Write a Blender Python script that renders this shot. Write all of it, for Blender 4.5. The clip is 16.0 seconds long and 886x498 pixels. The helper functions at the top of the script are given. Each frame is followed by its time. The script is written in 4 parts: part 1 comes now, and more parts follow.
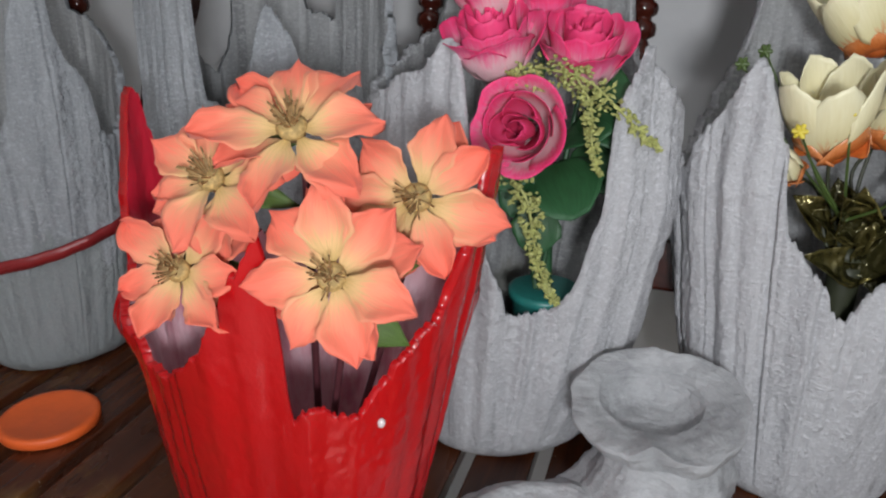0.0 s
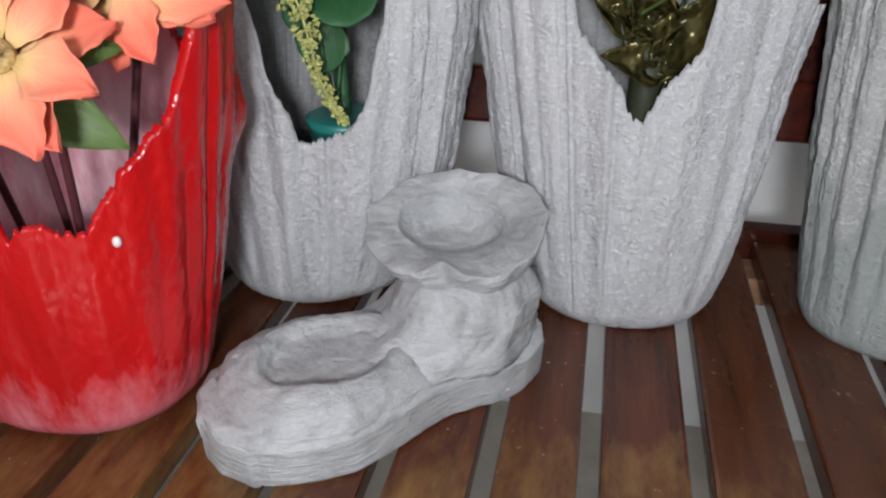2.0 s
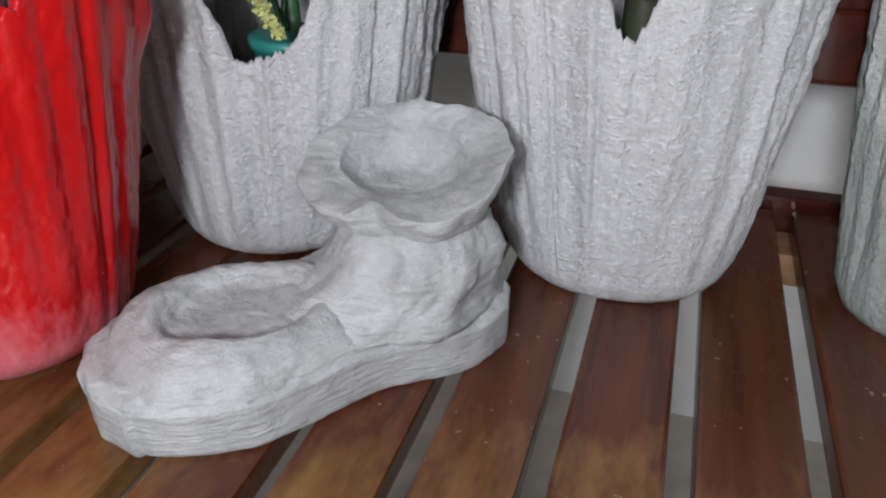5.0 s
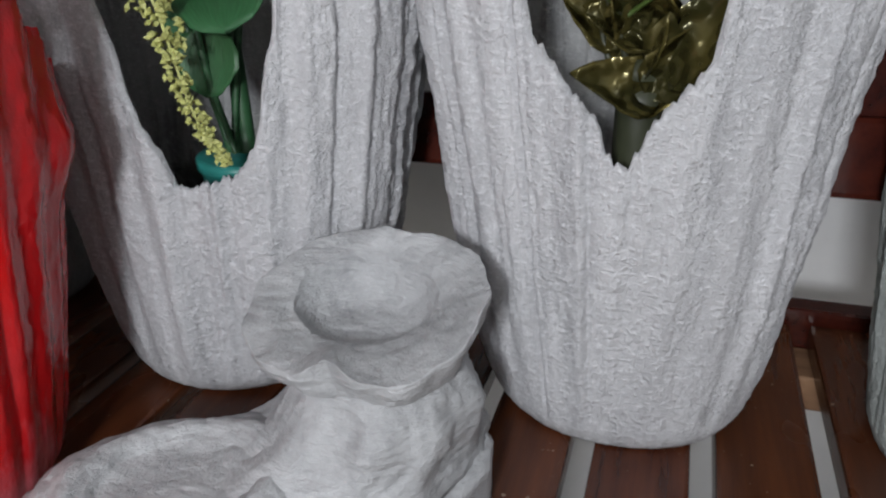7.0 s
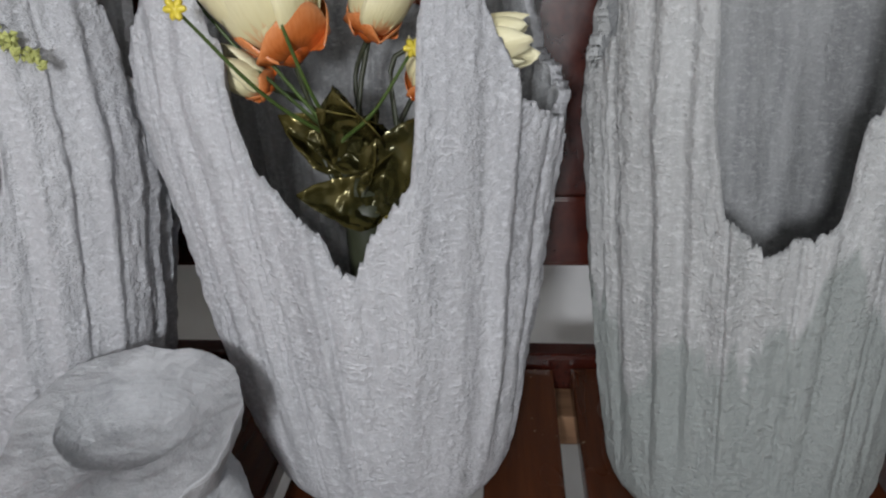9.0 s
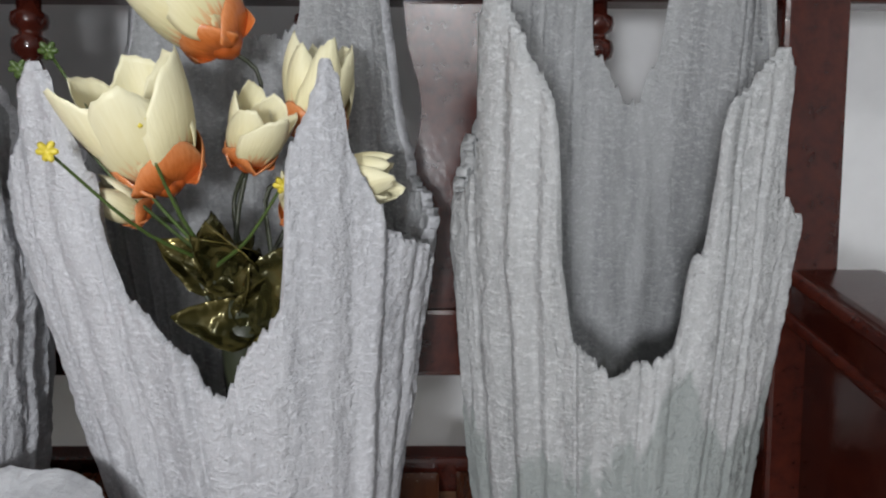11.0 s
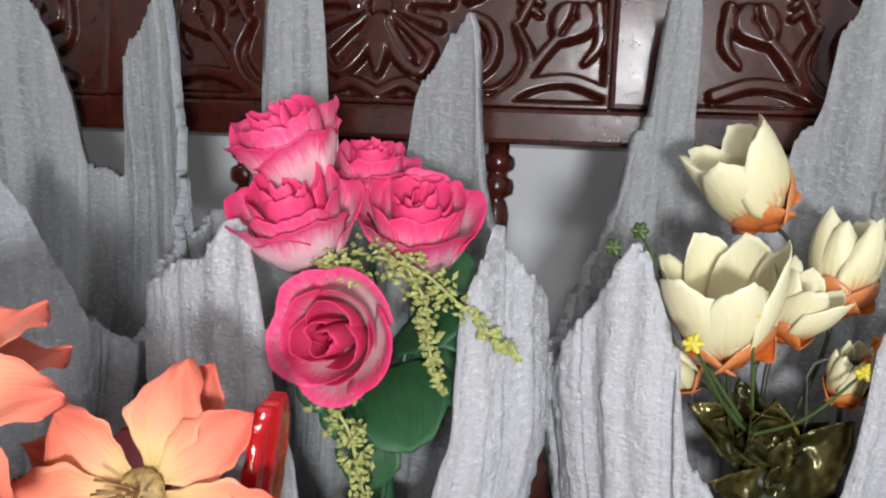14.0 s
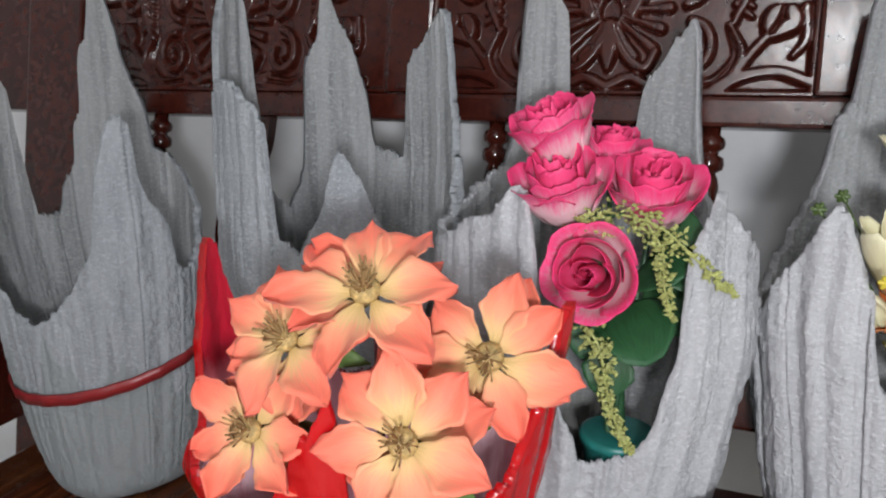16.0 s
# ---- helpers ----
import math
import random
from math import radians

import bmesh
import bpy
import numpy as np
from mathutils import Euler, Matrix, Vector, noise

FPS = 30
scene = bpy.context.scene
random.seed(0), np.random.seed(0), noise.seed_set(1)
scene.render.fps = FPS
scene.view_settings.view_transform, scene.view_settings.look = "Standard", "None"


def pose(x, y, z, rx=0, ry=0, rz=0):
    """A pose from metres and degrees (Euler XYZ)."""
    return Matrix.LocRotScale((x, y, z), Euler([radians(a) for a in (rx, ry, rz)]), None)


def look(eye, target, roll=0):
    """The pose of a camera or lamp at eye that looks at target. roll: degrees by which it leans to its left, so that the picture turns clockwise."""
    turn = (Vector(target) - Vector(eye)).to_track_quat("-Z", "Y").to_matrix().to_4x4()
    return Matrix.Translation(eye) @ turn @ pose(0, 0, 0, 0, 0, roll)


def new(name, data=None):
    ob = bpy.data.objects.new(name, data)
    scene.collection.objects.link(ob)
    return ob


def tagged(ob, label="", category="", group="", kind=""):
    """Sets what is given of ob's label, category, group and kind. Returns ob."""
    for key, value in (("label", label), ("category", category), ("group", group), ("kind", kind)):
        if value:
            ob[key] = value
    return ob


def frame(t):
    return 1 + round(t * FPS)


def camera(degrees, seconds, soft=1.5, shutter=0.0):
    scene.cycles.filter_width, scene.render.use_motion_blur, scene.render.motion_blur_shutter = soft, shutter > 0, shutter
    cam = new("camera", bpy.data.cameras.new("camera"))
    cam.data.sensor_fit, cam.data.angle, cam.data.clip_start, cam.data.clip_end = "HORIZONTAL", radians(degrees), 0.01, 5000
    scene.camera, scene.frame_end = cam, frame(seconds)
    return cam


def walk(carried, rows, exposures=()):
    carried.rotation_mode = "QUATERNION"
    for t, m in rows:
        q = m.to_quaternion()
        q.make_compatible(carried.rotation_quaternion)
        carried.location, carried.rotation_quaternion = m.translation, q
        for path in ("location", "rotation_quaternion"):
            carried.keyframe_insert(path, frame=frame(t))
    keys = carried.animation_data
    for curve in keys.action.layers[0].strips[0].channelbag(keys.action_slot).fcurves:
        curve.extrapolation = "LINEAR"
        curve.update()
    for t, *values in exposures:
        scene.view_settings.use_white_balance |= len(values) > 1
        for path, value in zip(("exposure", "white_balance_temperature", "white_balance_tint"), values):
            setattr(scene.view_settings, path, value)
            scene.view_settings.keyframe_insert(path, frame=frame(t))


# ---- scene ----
cam = camera(60.7, 16.0, soft=2.15)
PATH = [
    (0, (0.005, 0.25, 0.857), (-0.542, 2.028, 0.122), 1.0),
    (0.5, (0.036, 0.259, 0.828), (-0.455, 2.028, 0.034), 1.1),
    (1, (0.06, 0.269, 0.808), (-0.417, 2.014, -0.043), 0.9),
    (1.5, (0.088, 0.283, 0.79), (-0.318, 2.017, -0.12), 0.6),
    (2, (0.11, 0.29, 0.779), (-0.255, 2.015, -0.165), 0.0),
    (2.5, (0.129, 0.296, 0.768), (-0.201, 2.012, -0.203), 0.3),
    (3, (0.143, 0.304, 0.761), (-0.159, 2.032, -0.199), 0.8),
    (3.5, (0.156, 0.312, 0.758), (-0.146, 2.037, -0.208), 0.7),
    (4, (0.165, 0.323, 0.748), (-0.16, 2.035, -0.234), -0.0),
    (4.2, (0.17, 0.33, 0.743), (-0.204, 2.025, -0.25), -0.4),
    (6.5, (0.162, 0.45, 0.68), (-0.456, 2.116, -0.237), 1.1),
    (7, (0.163, 0.452, 0.728), (-0.397, 2.181, -0.109), -1.0),
    (7.5, (0.176, 0.454, 0.765), (-0.26, 2.237, -0.028), -1.8),
    (8, (0.19, 0.441, 0.779), (-0.165, 2.246, -0.006), -2.5),
    (8.5, (0.209, 0.445, 0.784), (-0.036, 2.264, -0.013), -2.2),
    (9, (0.224, 0.444, 0.779), (0.052, 2.282, 0.01), -2.1),
    (9.2, (0.23, 0.447, 0.786), (0.088, 2.279, -0.005), -2.0),
    (11.3, (0.262, 0.428, 0.823), (0.294, 2.347, 0.259), 0.5),
    (11.5, (0.265, 0.435, 0.844), (0.234, 2.346, 0.253), -0.4),
    (12, (0.22, 0.432, 0.865), (0.17, 2.344, 0.28), -0.5),
    (12.5, (0.165, 0.423, 0.875), (0.074, 2.353, 0.359), 0.5),
    (13, (0.124, 0.42, 0.881), (-0.052, 2.352, 0.397), -0.3),
    (13.5, (0.074, 0.419, 0.88), (-0.13, 2.355, 0.422), 0.7),
    (14, (0.015, 0.413, 0.877), (-0.29, 2.337, 0.425), 1.4),
    (14.5, (-0.03, 0.401, 0.887), (-0.469, 2.3, 0.439), 1.6),
    (15, (-0.054, 0.372, 0.894), (-0.617, 2.245, 0.476), 1.6),
    (15.5, (-0.044, 0.315, 0.893), (-0.715, 2.15, 0.465), 0.6),
    (16, (-0.007, 0.261, 0.89), (-0.726, 2.061, 0.396), -0.5),
]
walk(cam, [(t, look(eye, target, roll)) for t, eye, target, roll in PATH],
     exposures=[(0, -0.4), (1.0, -0.25), (2.5, -0.03), (4.2, 0.03), (6.5, -0.12), (8.0, -0.33), (9.2, -0.36), (11.5, -0.2), (12.5, -0.18), (13.5, 0.06), (14.5, 0.12), (15.5, -0.02), (16, -0.1)])


# ---- light: one hand-held lamp beside the camera, dim room ----
world = bpy.data.worlds.new("room_air")
scene.world = world
world.use_nodes = True
world.node_tree.nodes["Background"].inputs[0].default_value = (0.75, 0.85, 1.0, 1)
world.node_tree.nodes["Background"].inputs[1].default_value = 0.018
lamp_data = bpy.data.lights.new("torch", "POINT")
lamp_data.energy, lamp_data.shadow_soft_size, lamp_data.color = 24.5, 0.05, (0.945, 0.96, 1.0)
lamp = new("torch", lamp_data)
lamp.location = (0.125, 0.0, 0.855)
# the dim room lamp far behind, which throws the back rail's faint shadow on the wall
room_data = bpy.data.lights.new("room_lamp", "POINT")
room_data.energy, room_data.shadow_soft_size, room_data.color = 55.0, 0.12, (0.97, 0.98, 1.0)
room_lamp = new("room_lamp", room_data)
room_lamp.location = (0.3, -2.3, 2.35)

# ---- materials ----


def nodes_of(name):
    m = bpy.data.materials.new(name)
    m.use_nodes = True
    t = m.node_tree
    return m, t, t.nodes["Principled BSDF"]


def add(t, kind, links=(), **values):
    """A node with its attributes, and (input, source socket) links."""
    n = t.nodes.new(kind)
    for k, v in values.items():
        setattr(n, k, v)
    for key, src in links:
        if hasattr(src, "is_output"):
            t.links.new(src, n.inputs[key])
        else:
            n.inputs[key].default_value = src
    return n


def ramp(t, fac, stops):
    n = t.nodes.new("ShaderNodeValToRGB")
    e = n.color_ramp.elements
    while len(e) < len(stops):
        e.new(0.5)
    for el, (p, c) in zip(e, stops):
        el.position, el.color = p, (*c, 1)
    t.links.new(fac, n.inputs[0])
    return n.outputs[0]


def bump(t, bsdf, height, strength, distance):
    b = add(t, "ShaderNodeBump", [("Height", height)])
    b.inputs["Strength"].default_value, b.inputs["Distance"].default_value = strength, distance
    t.links.new(b.outputs[0], bsdf.inputs["Normal"])


def noise_of(t, vec, scale, detail=4.0, rough=0.6, stretch=None):
    if stretch:
        vec = add(t, "ShaderNodeMapping", [("Vector", vec), ("Scale", stretch)]).outputs[0]
    return add(t, "ShaderNodeTexNoise", [("Vector", vec), ("Scale", scale), ("Detail", detail), ("Roughness", rough)]).outputs[0]


def mix(t, fac, a, b, mode="MIX"):
    n = t.nodes.new("ShaderNodeMix")
    n.data_type, n.blend_type = "RGBA", mode
    for key, src in ((0, fac), (6, a), (7, b)):
        if hasattr(src, "is_output"):
            t.links.new(src, n.inputs[key])
        else:
            n.inputs[key].default_value = src if key == 0 else (*src, 1)
    return n.outputs[2]


def math_of(t, op, a, b=0.0, c=0.0):
    n = t.nodes.new("ShaderNodeMath")
    n.operation = op
    for k, src in enumerate((a, b, c)):
        if hasattr(src, "is_output"):
            t.links.new(src, n.inputs[k])
        else:
            n.inputs[k].default_value = src
    return n.outputs[0]


def coords(t):
    return add(t, "ShaderNodeTexCoord").outputs["Object"]


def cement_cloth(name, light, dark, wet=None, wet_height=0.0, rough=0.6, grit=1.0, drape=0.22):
    """Cement-soaked cloth: pale fuzzy pile, grey hanging streaks, crease shade painted as thin dark lines, and a few
    stains.
    """
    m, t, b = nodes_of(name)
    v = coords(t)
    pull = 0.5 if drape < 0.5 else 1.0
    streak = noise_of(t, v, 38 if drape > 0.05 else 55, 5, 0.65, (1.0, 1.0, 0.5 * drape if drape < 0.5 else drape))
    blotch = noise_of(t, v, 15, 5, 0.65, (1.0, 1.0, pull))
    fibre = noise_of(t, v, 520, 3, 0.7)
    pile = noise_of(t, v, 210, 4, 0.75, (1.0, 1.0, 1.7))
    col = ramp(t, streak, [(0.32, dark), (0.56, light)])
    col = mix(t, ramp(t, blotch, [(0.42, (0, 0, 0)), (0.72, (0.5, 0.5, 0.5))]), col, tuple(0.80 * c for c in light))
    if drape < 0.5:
        # shade of narrow creases, painted into the colour as dark vertical lines
        crease_shade = noise_of(t, v, 70, 2, 0.5, (1.0, 1.0, 0.06))
        col = mix(t, ramp(t, crease_shade, [(0.30, (0.55, 0.55, 0.55)), (0.37, (0, 0, 0))]), col, tuple(0.62 * c for c in dark))
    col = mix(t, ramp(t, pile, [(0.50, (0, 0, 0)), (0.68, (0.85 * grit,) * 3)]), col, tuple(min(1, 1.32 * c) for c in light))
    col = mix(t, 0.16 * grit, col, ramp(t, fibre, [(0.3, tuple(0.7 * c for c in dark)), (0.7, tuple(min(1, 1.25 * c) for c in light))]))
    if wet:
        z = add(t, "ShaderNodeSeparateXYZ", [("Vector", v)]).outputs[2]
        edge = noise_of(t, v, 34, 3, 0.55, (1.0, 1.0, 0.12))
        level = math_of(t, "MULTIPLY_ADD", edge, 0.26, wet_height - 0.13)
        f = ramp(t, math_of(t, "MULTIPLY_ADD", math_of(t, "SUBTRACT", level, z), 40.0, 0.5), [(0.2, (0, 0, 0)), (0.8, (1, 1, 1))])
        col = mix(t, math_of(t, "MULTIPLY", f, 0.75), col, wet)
    t.links.new(col, b.inputs["Base Color"])
    t.links.new(ramp(t, pile, [(0.35, (rough + 0.12,) * 3), (0.7, (rough - 0.14,) * 3)]), b.inputs["Roughness"])
    b.inputs["Specular IOR Level"].default_value = 0.5
    lump = noise_of(t, v, 75, 4, 0.65, (1.0, 1.0, 0.4 * pull))
    h = math_of(t, "MULTIPLY", lump, 1.2 if drape < 0.5 else 0.45)
    if drape > 0.5:
        # strokes left by the trowel
        stroke = noise_of(t, v, 70, 4, 0.6, (0.6, 0.6, 5.0))
        h = math_of(t, "ADD", h, math_of(t, "MULTIPLY", stroke, 0.75))
    h = math_of(t, "ADD", h, math_of(t, "MULTIPLY", fibre, 0.45 * grit))
    h = math_of(t, "ADD", h, math_of(t, "MULTIPLY", pile, 1.25 * grit))
    bump(t, b, h, 0.95, 0.0026)
    return m


GREY = cement_cloth("cement_cloth", (0.575, 0.583, 0.605), (0.40, 0.408, 0.43))
# darker copy for the grey insides; its streaks paint in fold shade and stains
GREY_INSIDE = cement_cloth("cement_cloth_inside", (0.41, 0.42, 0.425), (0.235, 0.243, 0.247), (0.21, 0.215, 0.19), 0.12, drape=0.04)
GREY_DULL = cement_cloth("cement_cloth_dull", (0.42, 0.445, 0.47), (0.26, 0.28, 0.30), (0.30, 0.33, 0.33), 0.15)
GREY_WET = cement_cloth("cement_cloth_damp", (0.53, 0.54, 0.54), (0.34, 0.35, 0.35), (0.28, 0.315, 0.30), 0.145)
CEMENT = cement_cloth("trowelled_cement", (0.39, 0.40, 0.412), (0.27, 0.278, 0.288), None, 0.0, 0.36, 0.40, 1.0)


def red_enamel():
    m, t, b = nodes_of("red_enamel")
    v = coords(t)
    z = add(t, "ShaderNodeSeparateXYZ", [("Vector", v)]).outputs[2]
    n = noise_of(t, v, 22, 5, 0.7, (1, 1, 0.3))
    streak = noise_of(t, v, 18, 4, 0.6, (1, 1, 0.08))
    col = ramp(t, streak, [(0.3, (0.36, 0.004, 0.006)), (0.7, (0.49, 0.007, 0.009))])
    thin = math_of(t, "MULTIPLY_ADD", z, -9.0, math_of(t, "MULTIPLY_ADD", n, 1.6, -0.30))
    thin = math_of(t, "MINIMUM", math_of(t, "MAXIMUM", thin, 0.0), 0.75)
    col = mix(t, thin, col, (0.72, 0.30, 0.36))
    t.links.new(col, b.inputs["Base Color"])
    b.inputs["Roughness"].default_value = 0.15
    b.inputs["Specular IOR Level"].default_value = 0.42
    b.inputs["Coat Weight"].default_value = 0.08
    bump(t, b, math_of(t, "ADD", noise_of(t, v, 60, 5, 0.7, (1, 1, 0.4)), math_of(t, "MULTIPLY", noise_of(t, v, 190, 3, 0.65), 0.45)), 0.32, 0.003)
    return m


def pink_inside():
    m, t, b = nodes_of("red_wash")
    v = coords(t)
    n = noise_of(t, v, 30, 5, 0.7, (1, 1, 0.3))
    z = add(t, "ShaderNodeSeparateXYZ", [("Vector", v)]).outputs[2]
    paint = math_of(t, "MULTIPLY_ADD", z, 14.0, math_of(t, "MULTIPLY_ADD", n, 1.2, -3.3))
    paint = math_of(t, "MINIMUM", math_of(t, "MAXIMUM", paint, 0.0), 1.0)
    wash = ramp(t, n, [(0.35, (0.58, 0.20, 0.26)), (0.6, (0.78, 0.55, 0.60))])
    t.links.new(mix(t, paint, wash, (0.50, 0.010, 0.03)), b.inputs["Base Color"])
    b.inputs["Roughness"].default_value = 0.4
    bump(t, b, n, 0.5, 0.003)
    return m


def varnished_wood(name, dark, mid, worn=None, worn_level=0.62, axis=(1, 1, 1), rough=0.28):
    m, t, b = nodes_of(name)
    v = coords(t)
    rnd = add(t, "ShaderNodeObjectInfo").outputs["Random"]
    off = add(t, "ShaderNodeCombineXYZ", [(0, rnd), (1, math_of(t, "MULTIPLY", rnd, 7.3)), (2, rnd)]).outputs[0]
    v = add(t, "ShaderNodeVectorMath", [(0, v), (1, off)], operation="ADD").outputs[0]
    grain = noise_of(t, v, 90, 5, 0.65, axis)
    big = noise_of(t, v, 9, 3, 0.6, tuple(0.4 + 0.6 * a for a in axis))
    col = ramp(t, grain, [(0.3, dark), (0.7, mid)])
    col = mix(t, math_of(t, "MULTIPLY", big, 0.5), col, tuple(0.55 * c for c in dark))
    if worn:
        w = noise_of(t, v, 14, 5, 0.7, tuple(0.3 + 0.7 * a for a in axis))
        y = add(t, "ShaderNodeSeparateXYZ", [("Vector", coords(t))]).outputs[1]
        w = math_of(t, "ADD", w, math_of(t, "MULTIPLY_ADD", y, -0.9, 0.70))
        w = ramp(t, w, [(worn_level - 0.04, (0, 0, 0)), (worn_level + 0.26, (1, 1, 1))])
        col = mix(t, w, col, worn)
    if worn:
        col = mix(t, math_of(t, "MULTIPLY", rnd, 0.35), col, (0.075, 0.030, 0.010))
        scratch = noise_of(t, v, 60, 3, 0.6, (0.35, 2.0, 1.0))
        speck = math_of(t, "MULTIPLY", noise_of(t, v, 230, 2, 0.5), math_of(t, "ADD", scratch, 0.5))
        col = mix(t, ramp(t, speck, [(0.76, (0, 0, 0)), (0.83, (0.5, 0.5, 0.5))]), col, (0.38, 0.31, 0.23))
    t.links.new(col, b.inputs["Base Color"])
    t.links.new(ramp(t, big, [(0.3, (rough, rough, rough)), (0.75, (rough + 0.13,) * 3)]), b.inputs["Roughness"])
    bump(t, b, grain, 0.25, 0.0008)
    return m


WOOD = varnished_wood("carved_mahogany", (0.030, 0.0055, 0.004), (0.078, 0.015, 0.008), rough=0.12)
SLAT_WOOD = varnished_wood("slat_wood", (0.040, 0.010, 0.005), (0.13, 0.034, 0.012), (0.26, 0.145, 0.042), 0.63, (1.0, 0.07, 1.0), 0.2)
SLAT_EDGE = varnished_wood("bare_wood", (0.16, 0.08, 0.04), (0.30, 0.17, 0.09), None, 0.6, (0.1, 1, 1), 0.6)


def plain(name, colour, rough, var=0.12, scale=60, metal=0.0, bump_d=0.0006, coat=0.0):
    m, t, b = nodes_of(name)
    n = noise_of(t, coords(t), scale, 4, 0.6)
    t.links.new(ramp(t, n, [(0.3, tuple(c * (1 - 2 * var) for c in colour)), (0.7, tuple(min(1, c * (1 + var)) for c in colour))]), b.inputs["Base Color"])
    b.inputs["Roughness"].default_value, b.inputs["Metallic"].default_value = rough, metal
    b.inputs["Coat Weight"].default_value = coat
    bump(t, b, n, 0.4, bump_d)
    return m


def along(name, stops, rough, streak=0.25, sheen=0.0, bump_d=0.0008):
    """Colour along a petal or leaf, from its foot (0) to its tip (1), with fine veins."""
    m, t, b = nodes_of(name)
    uv = add(t, "ShaderNodeUVMap").outputs[0]
    s = add(t, "ShaderNodeSeparateXYZ", [("Vector", uv)])
    vein = add(t, "ShaderNodeTexNoise", [("Vector", add(t, "ShaderNodeMapping", [("Vector", uv), ("Scale", (9.0, 1.3, 1.0))]).outputs[0]), ("Scale", 3.0), ("Detail", 4.0)]).outputs[0]
    rnd = add(t, "ShaderNodeObjectInfo").outputs["Random"]
    f = math_of(t, "ADD", s.outputs[1], math_of(t, "MULTIPLY_ADD", vein, 0.5, -0.25))
    f = math_of(t, "ADD", f, math_of(t, "MULTIPLY_ADD", rnd, 0.16, -0.08))
    col = ramp(t, f, stops)
    col = mix(t, streak, col, ramp(t, vein, [(0.3, (0.35, 0.35, 0.35)), (0.65, (1, 1, 1))]), "MULTIPLY")
    t.links.new(col, b.inputs["Base Color"])
    b.inputs["Roughness"].default_value = rough
    b.inputs["Sheen Weight"].default_value = sheen
    bump(t, b, vein, 0.5, bump_d)
    return m


RED, RED_INSIDE = red_enamel(), pink_inside()
WALL_PAINT = plain("wall_paint", (0.80, 0.81, 0.82), 0.7, 0.02, 25, bump_d=0.0004)
FLOOR_TILE = plain("floor_screed", (0.52, 0.48, 0.42), 0.5, 0.12, 12)
CEILING_PAINT = plain("ceiling_paint", (0.7, 0.7, 0.7), 0.8, 0.03, 8)
ORANGE_PETAL = along("orange_petal", [(0.0, (0.52, 0.36, 0.12)), (0.22, (0.70, 0.45, 0.20)), (0.42, (0.78, 0.31, 0.17)), (0.68, (0.80, 0.19, 0.115)), (1.0, (0.80, 0.145, 0.09))], 0.75, 0.22, 0.1)
ROSE_PETAL = along("rose_petal", [(0.0, (0.78, 0.60, 0.60)), (0.50, (0.84, 0.52, 0.57)), (0.80, (0.86, 0.13, 0.30)), (1.0, (0.86, 0.05, 0.20))], 0.6, 0.05, 0.0, 0.0004)
TULIP_PETAL = along("tulip_petal", [(0.0, (0.62, 0.15, 0.03)), (0.24, (0.74, 0.32, 0.12)), (0.42, (0.74, 0.67, 0.38)), (1.0, (0.76, 0.72, 0.49))], 0.48, 0.05)
TULIP_ORANGE = along("tulip_sepal", [(0.0, (0.45, 0.10, 0.02)), (0.5, (0.66, 0.18, 0.04)), (1.0, (0.62, 0.24, 0.09))], 0.25, 0.2)
GREEN_LEAF = along("green_leaf", [(0.0, (0.02, 0.075, 0.022)), (1.0, (0.025, 0.11, 0.04))], 0.5, 0.35)
LIGHT_LEAF = along("light_green_leaf", [(0.0, (0.065, 0.12, 0.02)), (1.0, (0.095, 0.165, 0.035))], 0.5, 0.35)
GOLD_LEAF, _t, _b = nodes_of("gold_foil_leaf")
# glints are painted into the dark olive foil as bright gold noise patches
_n = noise_of(_t, coords(_t), 1.6, 2, 0.5)
_t.links.new(ramp(_t, _n, [(0.42, (0.045, 0.042, 0.014)), (0.58, (0.12, 0.10, 0.03)), (0.70, (0.55, 0.46, 0.14))]), _b.inputs["Base Color"])
_b.inputs["Metallic"].default_value, _b.inputs["Roughness"].default_value = 0.5, 0.2
bump(_t, _b, noise_of(_t, coords(_t), 2.0, 2, 0.5), 0.6, 0.06)
STEM_GREEN = plain("stem_green", (0.025, 0.085, 0.035), 0.45)
STALK_GREEN = plain("stalk_olive", (0.06, 0.10, 0.022), 0.4)
STEM_RED = plain("stem_maroon", (0.085, 0.022, 0.028), 0.5)
STEM_DARK = plain("stem_dark", (0.035, 0.04, 0.022), 0.5)
SPRIG = plain("sprig_yellow_green", (0.40, 0.42, 0.14), 0.6, 0.2, 200)
STAMEN = plain("stamen_brown", (0.44, 0.29, 0.13), 0.6, 0.2, 150)
HEART = plain("flower_heart", (0.46, 0.32, 0.12), 0.7, 0.3, 300, bump_d=0.003)
BUD_YELLOW = plain("bud_yellow", (0.62, 0.50, 0.05), 0.45)
TEAL = plain("teal_plastic", (0.02, 0.17, 0.15), 0.35)
ORANGE_PLASTIC = plain("orange_plastic", (0.80, 0.13, 0.025), 0.4, 0.04)
CERAMIC = plain("glazed_ceramic", (0.70, 0.68, 0.62), 0.15, 0.06, 30, coat=0.5)
ASH = plain("ash", (0.17, 0.17, 0.18), 0.85, 0.6, 260, bump_d=0.004)
TAPE = plain("red_tape", (0.26, 0.02, 0.022), 0.35, 0.1, 40)
SOIL = plain("dry_cement_floor", (0.30, 0.31, 0.31), 0.85, 0.15, 40)

# ---- mesh helpers ----


